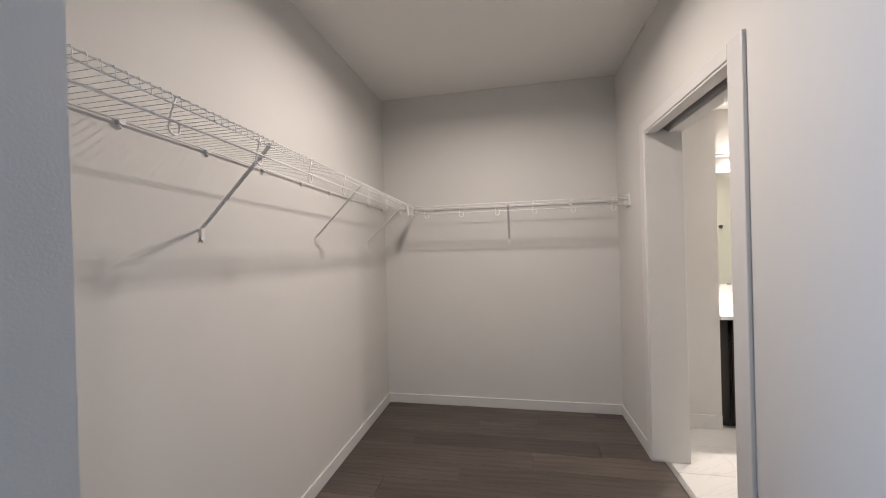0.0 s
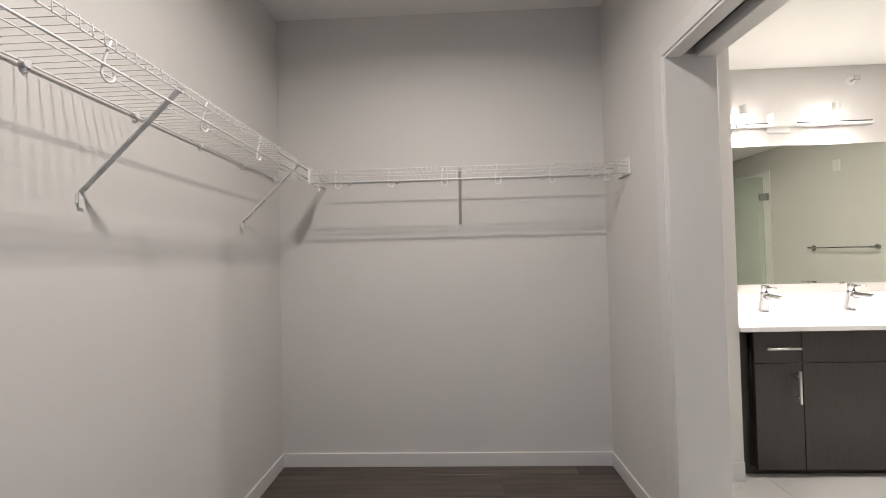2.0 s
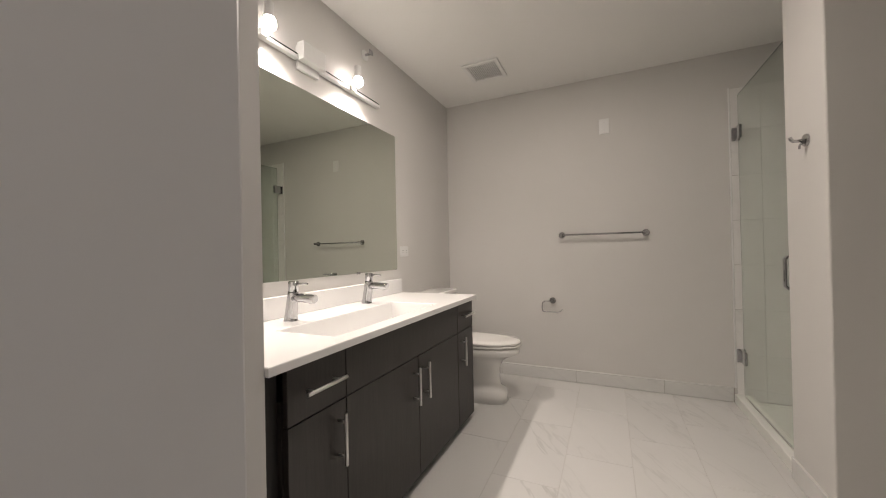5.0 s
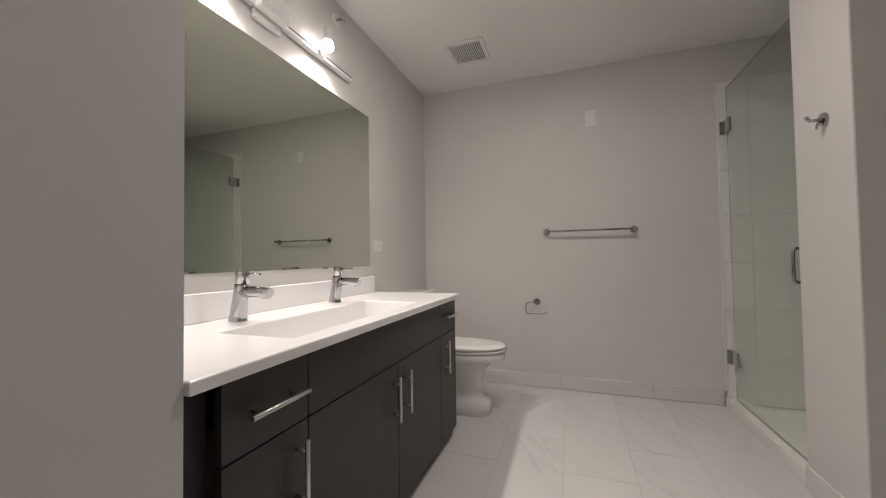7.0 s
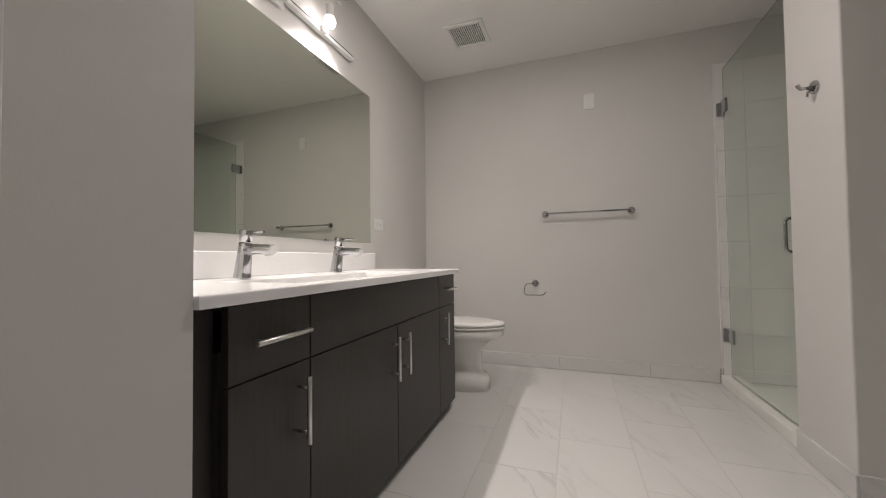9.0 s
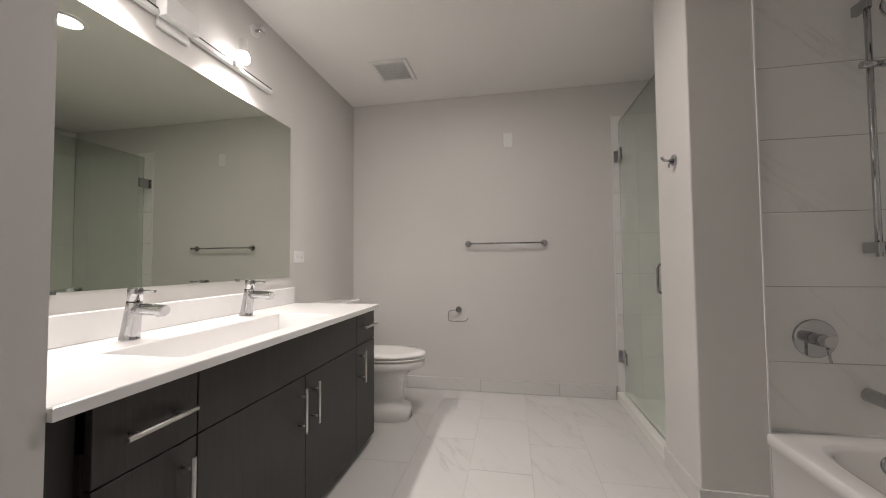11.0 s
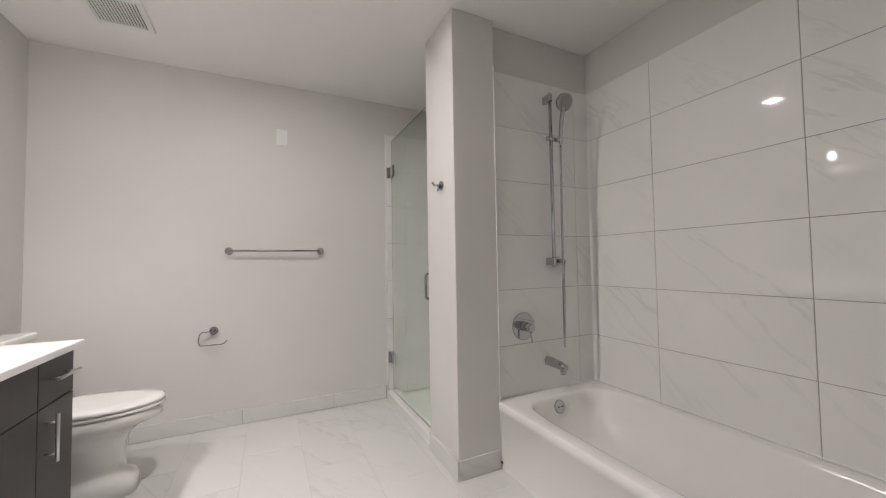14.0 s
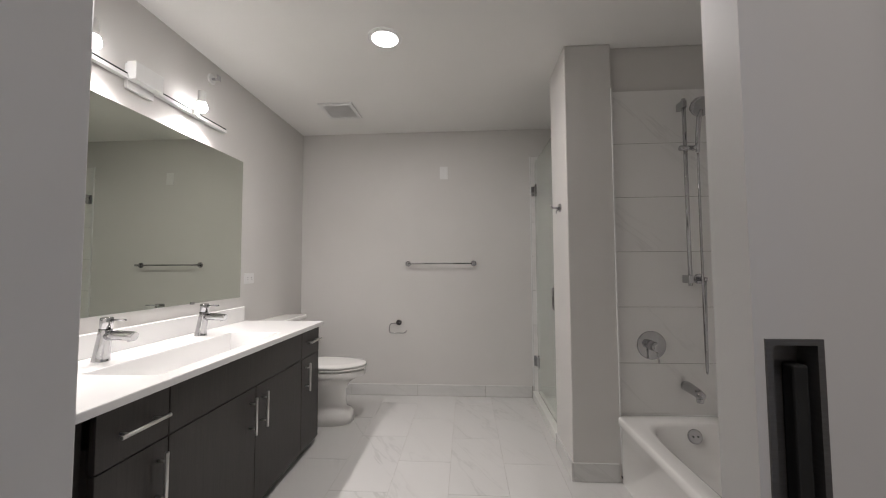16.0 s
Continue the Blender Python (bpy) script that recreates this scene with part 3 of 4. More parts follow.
for x in (2.06, 2.81):
    part("clip", box(bm_new(), x - 0.012, x + 0.012, BY1 - 0.014, BY1 - 0.001, MZ0 - 0.006, MZ0 + 0.008, 0.002), M_CHROME, mirror, "chrome mirror clip")

# ---- vanity light ----
LZ, LY, LX = 2.036, BY1 - 0.016, 2.437
vl = thing("vanity_light", (LX, BY1, LZ), "white track-style vanity light bar with two lit spot heads", "wall light")
part("canopy", box(bm_new(), LX - 0.076, LX + 0.076, BY1 - 0.062, BY1 - 0.018, LZ - 0.024, LZ + 0.062, 0.004), M_PLASTIC, vl, "white square canopy")
part("canopy_base", box(bm_new(), LX - 0.070, LX + 0.070, BY1 - 0.018, BY1 - 0.001, LZ - 0.060, LZ + 0.055, 0.002), M_PLASTIC, vl)
for a, b in ((LX - 0.598, LX - 0.076), (LX + 0.076, LX + 0.598)):
    part("rail", box(bm_new(), a, b, LY - 0.014, LY + 0.014, LZ - 0.022, LZ - 0.004, 0.002), M_PLASTIC, vl, "white rail")
    # solid strip, coloured near-black for the shade in the groove
    part("rail_slot", box(bm_new(), a + 0.003, b - 0.003, LY - 0.010, LY + 0.014, LZ - 0.0035, LZ + 0.005), M_DARK, vl, "near-black strip for the shade in the rail's slot")
    part("rail_edge", box(bm_new(), a, b, LY - 0.002, LY + 0.014, LZ + 0.0055, LZ + 0.010, 0.001), M_PLASTIC, vl, "white upper edge of the rail")
for bx, by, bz in BULBS:
    head = part("spot_head", box(bm_new(), bx - 0.018, bx + 0.018, LY - 0.036, LY - 0.0145, LZ - 0.026, LZ + 0.004, 0.003), M_PLASTIC, vl, "white track adapter")
    part("arm", tube(bm_new(), [(bx + 0.006, LY - 0.034, LZ - 0.008), (bx + 0.010, LY - 0.050, LZ + 0.030), (bx + 0.006, by + 0.012, bz + 0.075), (bx, by, bz + 0.080)], 0.0055, 10), M_CHROME, head, "bent metal arm")
    part("socket", tube(bm_new(), [(bx, by, bz + 0.092), (bx, by, bz + 0.088), (bx, by, bz + 0.040), (bx, by, bz + 0.024)], 0.02, 24, [0.014, 0.019, 0.020, 0.024]), M_PLASTIC, head, "white lamp socket")
    part("bulb", loft(bm_new(), [[(bx + q * math.cos(2 * math.pi * k / 24), by + q * math.sin(2 * math.pi * k / 24), bz + h) for k in range(24)] for q, h in ((0.020, 0.024), (0.0275, 0.010), (0.029, -0.004), (0.026, -0.016), (0.017, -0.025), (0.005, -0.029))], True, True), M_BULB, head, "glowing frosted bulb")

spr = thing("sprinkler", (2.92, BY1, 2.308), "small white and chrome sidewall fire sprinkler", "sprinkler")
part("escutcheon", disc(bm_new(), (2.92, BY1 - 0.001, 2.308), (0, -1, 0), 0.032, 0.008, 24, 0.004), M_PLASTIC, spr)
part("stem", tube(bm_new(), [(2.92, BY1 - 0.009, 2.308), (2.92, BY1 - 0.045, 2.308)], 0.008, 10), M_CHROME, spr)
bm = bm_new()
box(bm, 2.902, 2.938, BY1 - 0.052, BY1 - 0.048, 2.298, 2.328, 0.001)
part("deflector", bm, M_CHROME, spr)

outlet = thing("outlet", (3.346, BY1, 1.085), "white horizontal duplex power outlet plate on the wall", "outlet")
part("plate", box(bm_new(), 3.288, 3.404, BY1 - 0.006, BY1 - 0.001, 1.048, 1.122, 0.003), M_PLASTIC, outlet)
for x in (3.324, 3.368):
    sock = part("socket", box(bm_new(), x - 0.016, x + 0.016, BY1 - 0.008, BY1 - 0.0062, 1.070, 1.100, 0.001), M_PLASTIC, outlet)
    bm = bm_new()
    for dz in (-0.006, 0.006):
        box(bm, x - 0.006, x + 0.005, BY1 - 0.0086, BY1 - 0.0081, 1.085 + dz - 0.001, 1.085 + dz + 0.001)
    # raised bars, their colour standing for shade in the socket slots
    part("slots", bm, M_DARK, sock)

# ---- toilet ----
TX, TYB = 3.615, BY1
toilet = thing("toilet", (TX, 3.2, 0), "white porcelain two-piece toilet with its lid closed", "toilet")
cy = 3.085
bm = bm_new()
loft(bm, [oval(TX, cy + 0.10, z * 1.030, a, b, p, 48, f) for z, a, b, p, f in (
    (0.0, 0.118, 0.20, 3, 0.255), (0.06, 0.118, 0.20, 3, 0.252), (0.085, 0.112, 0.195, 2.8, 0.238), (0.105, 0.094, 0.18, 2.5, 0.205), (0.16, 0.090, 0.18, 2.4, 0.200), (0.23, 0.098, 0.185, 2.3, 0.203),
    (0.275, 0.122, 0.195, 2.2, 0.225), (0.312, 0.150, 0.205, 2.2, 0.272), (0.332, 0.173, 0.21, 2.2, 0.328), (0.342, 0.181, 0.21, 2.2, 0.348), (0.378, 0.182, 0.21, 2.2, 0.35), (0.384, 0.176, 0.205, 2.2, 0.344))], True, True)
bowl = part("bowl", bm, M_PORC, toilet)
bm = bm_new()
loft(bm, [oval(TX, cy + 0.10, z * 1.030, a, b, 2.2, 48, f) for z, a, b, f in ((0.3855, 0.168, 0.145, 0.336), (0.390, 0.170, 0.146, 0.338), (0.3905, 0.184, 0.16, 0.358), (0.400, 0.184, 0.16, 0.358), (0.404, 0.178, 0.155, 0.352))], True, True)
part("seat", bm, M_PORC, toilet)
bm = bm_new()
loft(bm, [oval(TX, cy + 0.10, z * 1.030, a, b, 2.2, 48, f) for z, a, b, f in ((0.4045, 0.168, 0.142, 0.336), (0.409, 0.170, 0.145, 0.338), (0.4095, 0.183, 0.158, 0.357), (0.420, 0.183, 0.158, 0.357), (0.427, 0.172, 0.148, 0.345), (0.431, 0.12, 0.10, 0.28))], True, True)
part("lid", bm, M_PORC, toilet)
bm = bm_new()
box(bm, TX - 0.20, TX + 0.20, TYB - 0.205, TYB - 0.012, 0.37, 0.735, 0.022, 4)
tank = part("tank", bm, M_PORC, toilet)
part("tank_lid", box(bm_new(), TX - 0.212, TX + 0.212, TYB - 0.217, TYB - 0.006, 0.736, 0.772, 0.012, 3), M_PORC, toilet)
part("flush_lever", tube(bm_new(), [(TX - 0.15, TYB - 0.206, 0.68), (TX - 0.15, TYB - 0.222, 0.68), (TX - 0.08, TYB - 0.226, 0.672)], 0.006, 8), M_CHROME, tank, "chrome flush lever")
part("trapway", loft(bm_new(), [oval(TX, cy + 0.24, z, a, b, 2.4, 32, b) for z, a, b in ((0.0, 0.125, 0.10), (0.06, 0.124, 0.10), (0.09, 0.112, 0.09), (0.2, 0.108, 0.14), (0.365, 0.15, 0.17))], True, True), M_PORC, toilet)

# ---- wall accessories on the east wall ----
tb = thing("towel_bar", (BX1, 2.295, 1.19), "polished chrome towel bar fixed to the grey wall", "towel bar")
part("bar", tube(bm_new(), [(BX1 - 0.058, 1.99, 1.19), (BX1 - 0.058, 2.60, 1.19)], 0.0075, 14), M_CHROME, tb)
for y in (1.995, 2.595):
    post = part("post", tube(bm_new(), [(BX1 - 0.010, y, 1.19), (BX1 - 0.066, y, 1.19), (BX1 - 0.068, y, 1.19)], 0.011, 14, [0.011, 0.011, 0.009]), M_CHROME, tb)
    part("flange", disc(bm_new(), (BX1 - 0.001, y, 1.19), (-1, 0, 0), 0.026, 0.010, 24, 0.003), M_CHROME, tb)
tp = thing("toilet_paper_holder", (BX1, 2.68, 0.655), "empty chrome wire toilet paper holder on the wall", "paper holder")
part("flange", disc(bm_new(), (BX1 - 0.001, 2.68, 0.655), (-1, 0, 0), 0.026, 0.010, 24, 0.003), M_CHROME, tp)
part("post", tube(bm_new(), [(BX1 - 0.010, 2.68, 0.655), (BX1 - 0.052, 2.68, 0.655)], 0.010, 14), M_CHROME, tp)
part("wire_loop", tube(bm_new(), [(BX1 - 0.046, 2.685, 0.655), (BX1 - 0.046, 2.740, 0.653), (BX1 - 0.046, 2.755, 0.640), (BX1 - 0.046, 2.761, 0.600), (BX1 - 0.046, 2.757, 0.575), (BX1 - 0.046, 2.745, 0.566), (BX1 - 0.046, 2.635, 0.566), (BX1 - 0.046, 2.615, 0.571), (BX1 - 0.046, 2.600, 0.592)], 0.0042, 10), M_CHROME, tp)
bp = thing("wall_plate", (BX1, 2.262, 2.03), "blank white cover plate high on the wall", "wall plate")
part("plate", box(bm_new(), BX1 - 0.006, BX1 - 0.001, 2.225, 2.300, 1.970, 2.088, 0.003), M_PLASTIC, bp)
for z in (2.000, 2.058):
    part("screw", disc(bm_new(), (BX1 - 0.006, 2.262, z), (-1, 0, 0), 0.003, 0.001, 10), M_NICKEL, bp)

HX, HZ = 3.058, 1.508
rh = thing("robe_hook", (HX, PY, HZ), "chrome robe hook on the pier", "robe hook")
part("flange", disc(bm_new(), (HX, PY + 0.001, HZ), (0, 1, 0), 0.026, 0.010, 24, 0.003), M_CHROME, rh)
part("peg", tube(bm_new(), [(HX, PY + 0.010, HZ), (HX, PY + 0.045, HZ), (HX, PY + 0.052, HZ + 0.008), (HX, PY + 0.056, HZ + 0.018)], 0.007, 12), M_CHROME, rh)
part("lower_peg", tube(bm_new(), [(HX, PY + 0.010, HZ - 0.006), (HX, PY + 0.024, HZ - 0.016), (HX, PY + 0.026, HZ - 0.034)], 0.0045, 10), M_CHROME, rh)

# ---- ceiling fixtures ----
vent = thing("exhaust_vent", (3.655, 3.06, BZ), "square white ceiling exhaust fan grille with slats", "vent")
bm = bm_new()
for a in ((3.515, 3.795, 2.925, 2.955), (3.515, 3.795, 3.165, 3.195), (3.515, 3.545, 2.955, 3.165), (3.765, 3.795, 2.955, 3.165)):
    box(bm, *a, BZ - 0.014, BZ - 0.001, 0.003)
part("frame", bm, M_PLASTIC, vent)
# flat sheet whose dark colour paints the shade behind the slats
part("backing", box(bm_new(), 3.545, 3.765, 2.955, 3.165, BZ - 0.003, BZ - 0.001), M_VENT_SHADE, vent, "sheet painted dark for the shade behind the slats")
for i in range(15):
    y = 2.962 + i * 0.014
    part("slat", box(bm_new(), 3.545, 3.765, y, y + 0.0075, BZ - 0.011, BZ - 0.0035), M_PLASTIC, vent)
can = thing("recessed_downlight", (*CAN_LAMP, BZ), "round white recessed downlight, lit, in the ceiling", "ceiling light")
bm = bm_new()
loft(bm, [[(CAN_LAMP[0] + r * math.cos(2 * math.pi * k / 40), CAN_LAMP[1] + r * math.sin(2 * math.pi * k / 40), BZ - h) for k in range(40)] for r, h in ((0.094, 0.0005), (0.093, 0.005), (0.073, 0.008), (0.071, 0.002))], False, False)
part("trim_ring", bm, M_PLASTIC, can)
part("lens", disc(bm_new(), (*CAN_LAMP, BZ - 0.001), (0, 0, -1), 0.072, 0.004, 40), M_CANLENS, can, "glowing lens")

# ---- tub ----
tub = thing("bathtub", (2.2, 0.88, 0), "white alcove bathtub with a plain apron", "bathtub")
X0, X1, Y0, Y1, Z = TUBX0, FX - 0.001, BY0 + 0.011, FY, 0.345
mx, my = (X0 + X1) / 2, (Y0 + Y1) / 2
hx, hy = (X1 - X0) / 2, (Y1 - Y0) / 2
bm = bm_new()
loft(bm, [oval(mx + dx, my + dy, z, a, b, p, 96) for z, a, b, p, dx, dy in (
    (0.0, hx, hy - 0.006, 60, 0, -0.006), (0.29, hx, hy - 0.006, 60, 0, -0.006), (0.30, hx, hy, 60, 0, 0), (Z - 0.010, hx, hy, 60, 0, 0), (Z - 0.002, hx - 0.003, hy - 0.003, 50, 0, 0), (Z, hx - 0.010, hy - 0.010, 40, 0, 0),
    (Z, hx - 0.085, hy - 0.062, 7, 0, -0.008), (Z - 0.004, hx - 0.095, hy - 0.072, 6, 0, -0.008), (Z - 0.018, hx - 0.103, hy - 0.080, 5.5, 0, -0.008), (Z - 0.12, hx - 0.130, hy - 0.095, 5, 0.005, -0.008), (0.12, hx - 0.19, hy - 0.115, 4.5, 0.015, -0.008), (0.085, hx - 0.23, hy - 0.15, 4, 0.02, -0.008), (0.07, hx - 0.32, hy - 0.22, 4, 0.02, -0.008))], False, True)
part("shell", bm, M_TUB, tub)
part("overflow", disc(bm_new(), (2.838, 0.905, 0.285), (-1, 0, 0.22), 0.036, 0.012, 28, 0.004), M_CHROME, tub, "round chrome overflow plate")
for dy in (-0.012, 0.012):
    part("overflow_screw", disc(bm_new(), (2.8255, 0.905 + dy, 0.288), (-1, 0, 0.22), 0.004, 0.002, 10), M_DARK, tub)
part("drain", disc(bm_new(), (2.60, 0.87, 0.0705), (0, 0, 1), 0.035, 0.004, 24, 0.002), M_CHROME, tub, "chrome drain")
# small dark box painting the shade inside a hole
part("weep_hole", box(bm_new(), FX - 0.055, FX - 0.040, FY - 0.007, FY - 0.0045, 0.030, 0.042, 0.001), M_DARK, tub)

# ---- tub fittings on the tiled foot wall ----
W0 = FX - 0.001
rail = thing("shower_rail", (W0, 0.84, 1.55), "chrome hand shower on a vertical slide bar with its hose", "shower")
BYY = 0.862
part("slide_bar", tube(bm_new(), [(W0 - 0.055, BYY, 1.05), (W0 - 0.055, BYY, 2.075)], 0.0105, 16), M_CHROME, rail)
for z in (2.045, 1.085):
    part("bracket", box(bm_new(), W0 - 0.066, W0 + 0.0, BYY - 0.012, BYY + 0.012, z - 0.022, z + 0.022, 0.004), M_CHROME, rail)
sl = part("slider", tube(bm_new(), [(W0 - 0.058, BYY + 0.03, 1.80), (W0 - 0.058, BYY - 0.04, 1.80)], 0.014, 16), M_CHROME, rail)
part("holder", tube(bm_new(), [(W0 - 0.058, BYY - 0.035, 1.795), (W0 - 0.085, BYY - 0.05, 1.80)], 0.013, 14), M_CHROME, sl)
hh = part("hand_shower", tube(bm_new(), [(W0 - 0.080, BYY - 0.05, 1.77), (W0 - 0.085, BYY - 0.05, 1.86), (W0 - 0.10, BYY - 0.05, 1.94), (W0 - 0.112, BYY - 0.05, 1.99)], 0.012, 14, [0.011, 0.012, 0.013, 0.015]), M_CHROME, rail)
part("spray_head", tube(bm_new(), [(W0 - 0.098, BYY - 0.05, 2.012), (W0 - 0.104, BYY - 0.05, 2.010), (W0 - 0.122, BYY - 0.052, 2.000), (W0 - 0.126, BYY - 0.052, 1.998)], 0.05, 32, [0.035, 0.050, 0.052, 0.051]), M_CHROME, hh)
part("spray_face", disc(bm_new(), (W0 - 0.1262, BYY - 0.0521, 1.9979), (-0.85, -0.02, -0.43), 0.046, 0.003, 28, 0.001), M_SPRAY, hh, "grey spray face")
el = part("hose_outlet", disc(bm_new(), (W0, 0.785, 1.085), (-1, 0, 0), 0.028, 0.010, 24, 0.003), M_CHROME, rail, "chrome wall elbow")
part("elbow", tube(bm_new(), [(W0 - 0.010, 0.785, 1.085), (W0 - 0.05, 0.785, 1.085), (W0 - 0.052, 0.775, 1.083)], 0.012, 14), M_CHROME, el)
hose = []
for i in range(41):
    t = i / 40
    hose.append((W0 - 0.080 + 0.030 * t + 0.010 * math.sin(math.pi * t), BYY - 0.05 - 0.030 * t, 1.765 - (1.765 - 0.585) * math.sin(math.pi / 2 * min(1, t / 0.72)) ** 1.15 if t < 0.72 else 0.585 + (1.075 - 0.585) * ((t - 0.72) / 0.28) ** 1.1))
part("hose", tube(bm_new(), hose, 0.0065, 8), M_CHROME, rail, "ribbed chrome hose hanging in a loop")

valve = thing("shower_valve", (W0, 1.05, 0.72), "round chrome tub and shower valve with a lever", "valve")
part("plate", disc(bm_new(), (W0, 1.05, 0.722), (-1, 0, 0), 0.078, 0.008, 40, 0.004), M_CHROME, valve)
knob = part("knob", tube(bm_new(), [(W0 - 0.008, 1.05, 0.722), (W0 - 0.045, 1.05, 0.722), (W0 - 0.075, 1.05, 0.722), (W0 - 0.078, 1.05, 0.722)], 0.024, 24, [0.026, 0.025, 0.023, 0.020]), M_CHROME, valve)
part("lever", tube(bm_new(), [(W0 - 0.060, 1.05, 0.705), (W0 - 0.068, 1.045, 0.64)], 0.005, 10), M_CHROME, knob)
spout = thing("tub_spout", (W0, 0.875, 0.50), "chrome tub spout with a diverter over the bathtub", "spout")
part("body", tube(bm_new(), [(W0, 0.875, 0.505), (W0 - 0.03, 0.875, 0.505), (W0 - 0.10, 0.875, 0.500), (W0 - 0.128, 0.875, 0.492), (W0 - 0.136, 0.875, 0.480)], 0.025, 20, [0.028, 0.027, 0.024, 0.023, 0.016]), M_CHROME, spout)
part("outlet", tube(bm_new(), [(W0 - 0.118, 0.875, 0.492), (W0 - 0.120, 0.875, 0.458)], 0.017, 16), M_CHROME, spout)

# ---- shower ----
GY, GX0, GX1 = 1.440, PE + 0.012, BX1 - 0.066
curb = thing("shower_curb", (3.77, 1.44, 0), "low white shower curb under the glass door", "curb")
part("sill", box(bm_new(), PE + 0.003, BX1 - 0.012, 1.372, 1.487, 0.0, 0.062, 0.006), M_PAN, curb)
structure("floor_shower_pan", box(bm_new(), PE + 0.002, BX1 - 0.012, BY0 + 0.012, 1.372, 0.0, 0.022, 0.003), M_PAN, "white shower floor pan", "shower pan")
sd = thing("shower_door", (3.77, GY, 0.07), "frameless clear glass shower door with chrome hinges", "shower door")
gp = part("glass_panel", box(bm_new(), GX0, GX1, GY - 0.005, GY + 0.005, 0.073, 2.086, 0.0015, 1), M_GLASS, sd)
gp.visible_shadow = False
bm = bm_new()
box(bm, GX0 + 0.002, GX1 - 0.002, GY - 0.0045, GY + 0.0045, 2.0865, 2.0875)
box(bm, GX0 - 0.0015, GX0 - 0.0005, GY - 0.0045, GY + 0.0045, 0.075, 2.085)
part("glass_edge", bm, M_GEDGE, sd, "green polished edge")
for z in (1.838, 0.326):
    h = part("hinge", box(bm_new(), GX1 - 0.046, GX1 + 0.048, GY - 0.013, GY + 0.013, z - 0.044, z + 0.044, 0.003), M_CHROME, sd)
    part("hinge_plate", box(bm_new(), GX1 + 0.048, GX1 + 0.056, GY - 0.028, GY + 0.028, z - 0.044, z + 0.044, 0.002), M_CHROME, h)
bm = bm_new()
for s in (1, -1):
    tube(bm, [(3.318, GY + s * 0.006, 1.02), (3.318, GY + s * 0.040, 1.02), (3.318, GY + s * 0.050, 1.01), (3.318, GY + s * 0.050, 0.88), (3.318, GY + s * 0.040, 0.87), (3.318, GY + s * 0.006, 0.87)], 0.008, 12)
part("pull_handle", bm, M_CHROME, sd)
part("sweep", box(bm_new(), GX0 + 0.002, GX1 - 0.004, GY - 0.004, GY + 0.004, 0.0635, 0.0725), M_NICKEL, sd, "bottom seal strip")

# ---- tiles and planks ----
PITCH_Z, PITCH_L, GAP = 0.3068, 0.6115, 0.0025
tile_cache = {}


def tile(owner, axis, plane, a0, a1, b0, b1, mat, thick=0.009, bevel=0.0012, name="tile"):
    """One tile with softened edges; axis: the way it faces, plane: where its back lies."""
    la, lb = round(a1 - a0 - GAP, 4), round(b1 - b0 - GAP, 4)
    mat = mat[axis[1]] if isinstance(mat, dict) else mat
    key = (axis, la, lb, mat.name, thick)
    if key not in tile_cache:
        bm = bm_new()
        rows = []
        for (h, e) in ((0.0, 0.0), (thick - bevel, 0.0), (thick, bevel)):
            x, y = la / 2 - e, lb / 2 - e
            ring = []
            for p, q in ((-x, -y), (x, -y), (x, y), (-x, y)):
                ring.append(bm.verts.new({"+x": (h, p, q), "-x": (-h, p, q), "+y": (p, h, q), "-y": (p, -h, q), "+z": (p, q, h)}[axis]))
            rows.append(ring)
        for r0, r1 in zip(rows, rows[1:]):
            for k in range(4):
                bm.faces.new((r0[k], r0[(k + 1) % 4], r1[(k + 1) % 4], r1[k]))
        bm.faces.new(rows[2])
        bmesh.ops.recalc_face_normals(bm, faces=bm.faces[:])
        me = bpy.data.meshes.new(name)
        bm.to_mesh(me)
        bm.free()
        me.materials.append(mat)
        tile_cache[key] = me
    ob = new(name, tile_cache[key])
    c = ((a0 + a1) / 2, (b0 + b1) / 2)
    ob.location = {"x": (plane, *c), "y": (c[0], plane, c[1]), "z": (*c, plane)}[axis[1]]
    ob.parent = owner
    return ob


def tile_wall(owner, axis, plane, start, end, z0, z1, first, mat, zline):
    """Rows of tiles from start to end; first is a vertical joint; zline a level joint."""
    zs = sorted({z0, z1} | {z for z in (zline + PITCH_Z * i for i in range(-8, 9)) if z0 + 0.02 < z < z1 - 0.02})
    ps = sorted({start, end} | {p for p in (first + PITCH_L * i for i in range(-8, 9)) if start + 0.02 < p < end - 0.02})
    for za, zb in zip(zs, zs[1:]):
        for pa, pb in zip(ps, ps[1:]):
            tile(owner, axis, plane, pa, pb, za, zb, mat)


# grout beds, set behind the tile faces
def grout(name, *b):
    return structure(name, box(bm_new(), *b), M_GROUT, "grey grout bed behind glazed tiles", "tile wall")



ZTOP, ZL = 2.158, 1.237
foot = grout("tile_wall_tub_foot", FX + 0.003, FX + 0.012, BY0, 1.235, 0.30, ZTOP)
back = grout("tile_wall_tub_back", TUBX0, FX + 0.003, BY0 - 0.002, BY0 + 0.006, 0.30, ZTOP)
tub_head = grout("tile_wall_tub_head", TUBX0 - 0.010, TUBX0 - 0.001, BY0 + 0.006, 1.235, 0.30, ZTOP)
sh_east = grout("tile_wall_shower_east", BX1 - 0.006, BX1 + 0.002, BY0 + 0.006, 1.470, 0.0, ZTOP)
sh_south = grout("tile_wall_shower_south", PE + 0.006, BX1 - 0.006, BY0 - 0.002, BY0 + 0.006, 0.0, ZTOP)
sh_west = grout("tile_wall_shower_west", PE - 0.002, PE + 0.006, BY0 + 0.006, 1.470, 0.0, ZTOP)
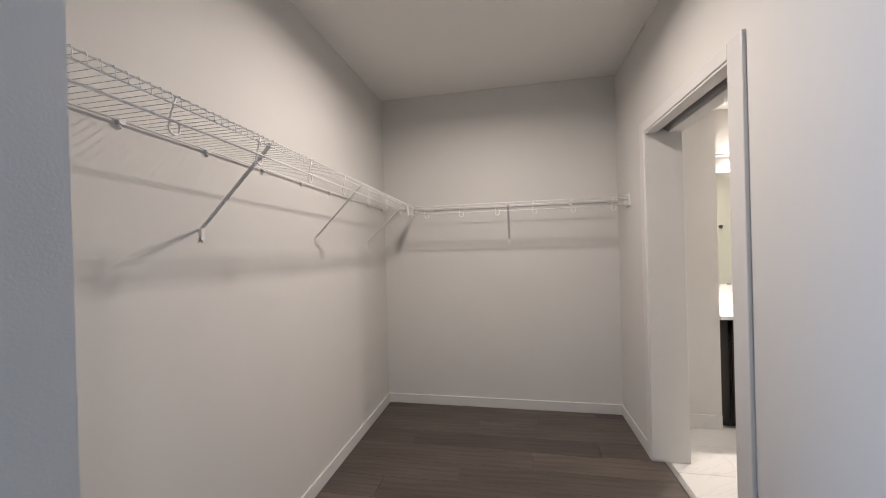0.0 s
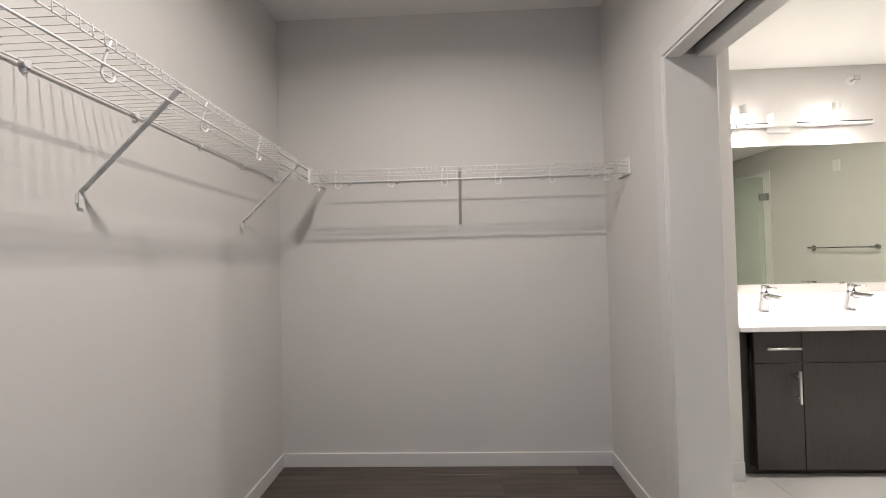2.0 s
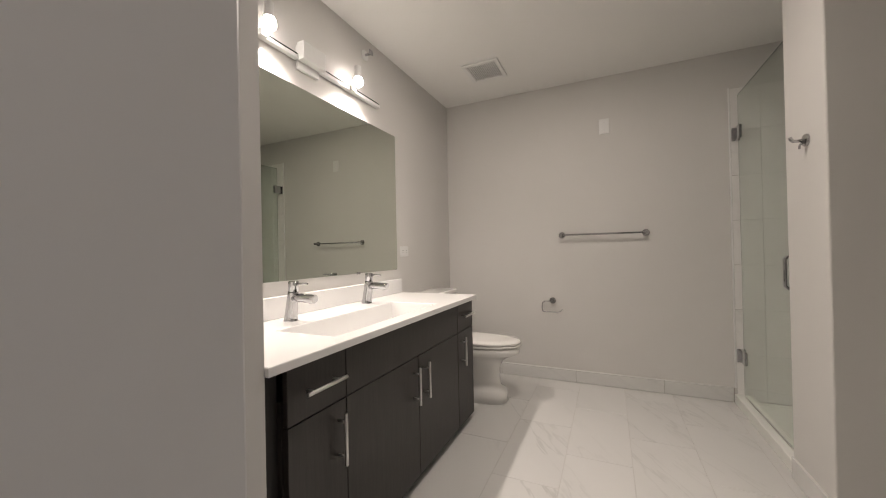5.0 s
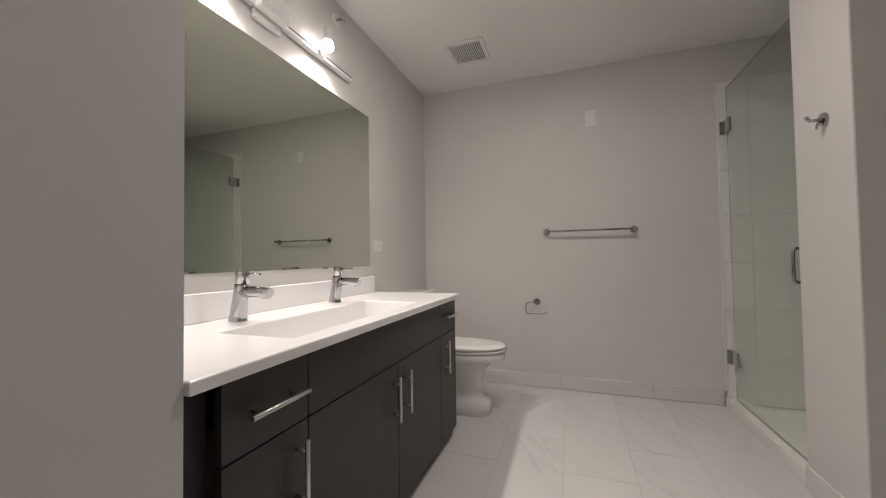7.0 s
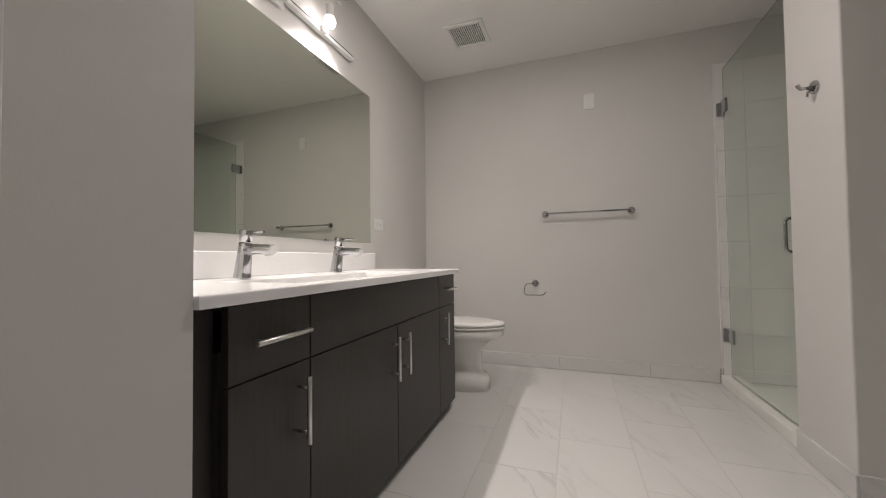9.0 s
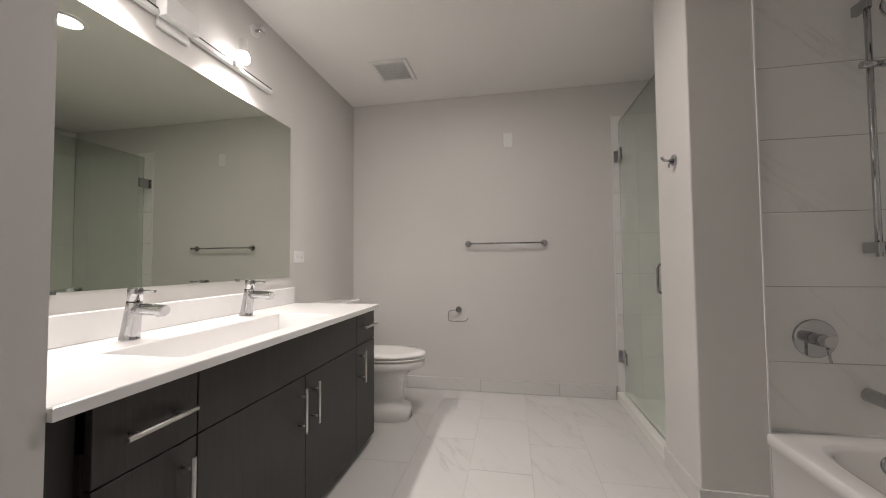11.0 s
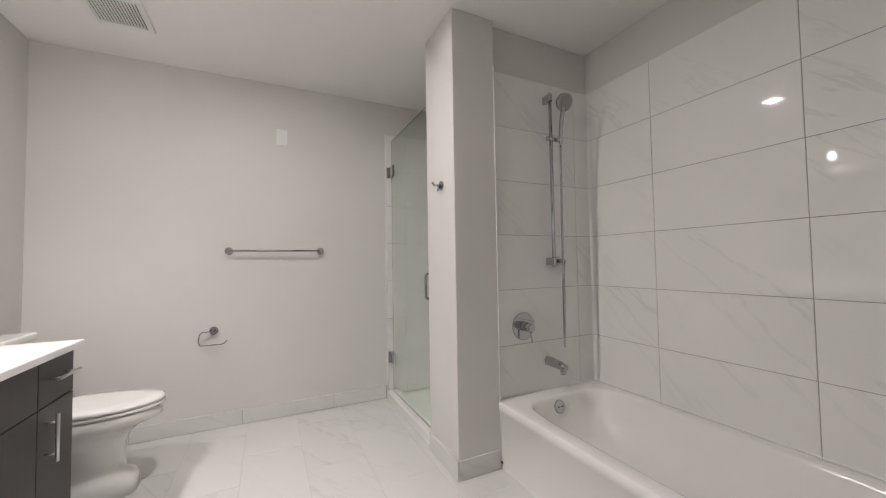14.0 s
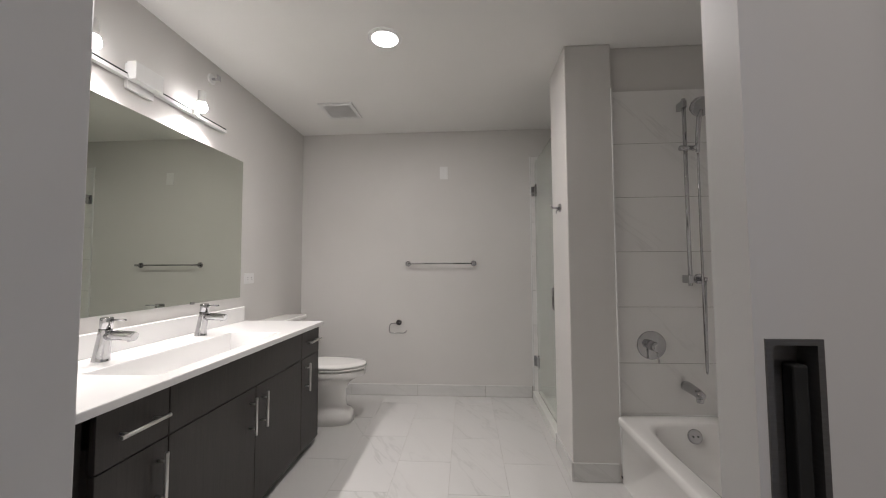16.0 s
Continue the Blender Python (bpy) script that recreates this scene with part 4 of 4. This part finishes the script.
tile_wall(foot, "-x", FX + 0.009, BY0 + 0.010, 1.235, 0.347, ZTOP, 1.235 - PITCH_L, M_TILE, ZL)
tile_wall(back, "+y", BY0, TUBX0 + 0.009, FX, 0.347, ZTOP, 2.522, M_TILE, ZL)
tile_wall(tub_head, "+x", TUBX0 - 0.001, BY0 + 0.010, 1.235, 0.347, ZTOP, 1.235 - PITCH_L, M_TILE, ZL)
tile_wall(sh_east, "-x", BX1, BY0 + 0.010, 1.470, 0.023, ZTOP, 1.300, M_TILE, 1.252)
tile_wall(sh_south, "+y", BY0, PE + 0.010, BX1 - 0.010, 0.023, ZTOP, PE + 0.30, M_TILE, 1.252)
tile_wall(sh_west, "+x", PE, BY0 + 0.010, 1.372, 0.023, ZTOP, 1.300, M_TILE, 1.252)

bm = bm_new()
box(bm, PX - 0.004, PX + 0.0355, 1.2355, 1.2425, 0.10, ZTOP + 0.003, 0.001)
box(bm, BX1 - 0.0115, BX1 + 0.001, 1.4705, 1.479, 0.10, ZTOP + 0.003, 0.001)
box(bm, TUBX0, FX, BY0 + 0.0075, BY0 + 0.0135, 0.336, 0.3495, 0.002)
box(bm, FX - 0.0045, FX + 0.002, BY0 + 0.0135, 1.235, 0.336, 0.3495, 0.002)
box(bm, FX - 0.004, FX + 0.002, BY0 + 0.0075, BY0 + 0.0125, 0.3495, ZTOP, 0.001)
structure("trim_tile_edge", bm, M_PLASTIC, "white edge trim at the end of the wall tiles", "trim")

# tile baseboard, 100 mm high
bases = structure("baseboard_tile", box(bm_new(), BX1 - 0.0045, BX1 + 0.001, 1.480, BY1, 0, 0.098), M_GROUT, "marble-look tile baseboard round the bathroom", "baseboard")


def base_run(axis, plane, cuts):
    for a, b in zip(cuts, cuts[1:]):
        tile(bases, axis, plane, a, b, 0.001, 0.101, M_FTILE, 0.009, 0.0015, "baseboard_tile_piece")


base_run("-x", BX1, (1.488, 1.90, 2.51, 3.12, BY1))
base_run("-y", BY1, (VX1 + 0.012, 3.70, BX1 - 0.010))
base_run("+y", PY, (PX - 0.009, PE))
base_run("-x", PX, (FY + 0.003, PY))
base_run("-y", NY, (BX0 + 0.010, NX))
base_run("+x", BX0, (DY1 + W + 0.002, NY))
base_run("+x", BX0, (1.302, DY0 - W - 0.002))

# bathroom floor tiles, long side along x
FW = 0.3125
rows = [1.852 + FW * i for i in range(-2, 7)]
for i, (ya, yb) in enumerate(zip(rows, rows[1:])):
    yb = min(yb, BY1)
    off = (0.0, 0.306)[i % 2]
    xs = [1.202] + [x for x in (0.93 + off + PITCH_L * k for k in range(8)) if 1.25 < x < BX1 - 0.05] + [BX1]
    for xa, xb in zip(xs, xs[1:]):
        if yb - ya > 0.02:
            tile(bath_floor, "+z", -0.009, xa, xb, ya, yb, M_FTILE, 0.009, 0.0007)

# closet planks, long side along x
PW = 0.182
y, i = CY0 - T, 0
while y < CY1:
    yb = min(y + PW, CY1)
    xs = [CX0] + [x for x in (-1.9 + (0.43 * i) % 1.22 + 1.22 * k for k in range(4)) if CX0 + 0.08 < x < 1.09] + [1.169]
    for xa, xb in zip(xs, xs[1:]):
        tile(closet_floor, "+z", -0.006, xa, xb, y, yb, M_PLANK, 0.006, 0.0008, "plank")
    y, i = yb, i + 1
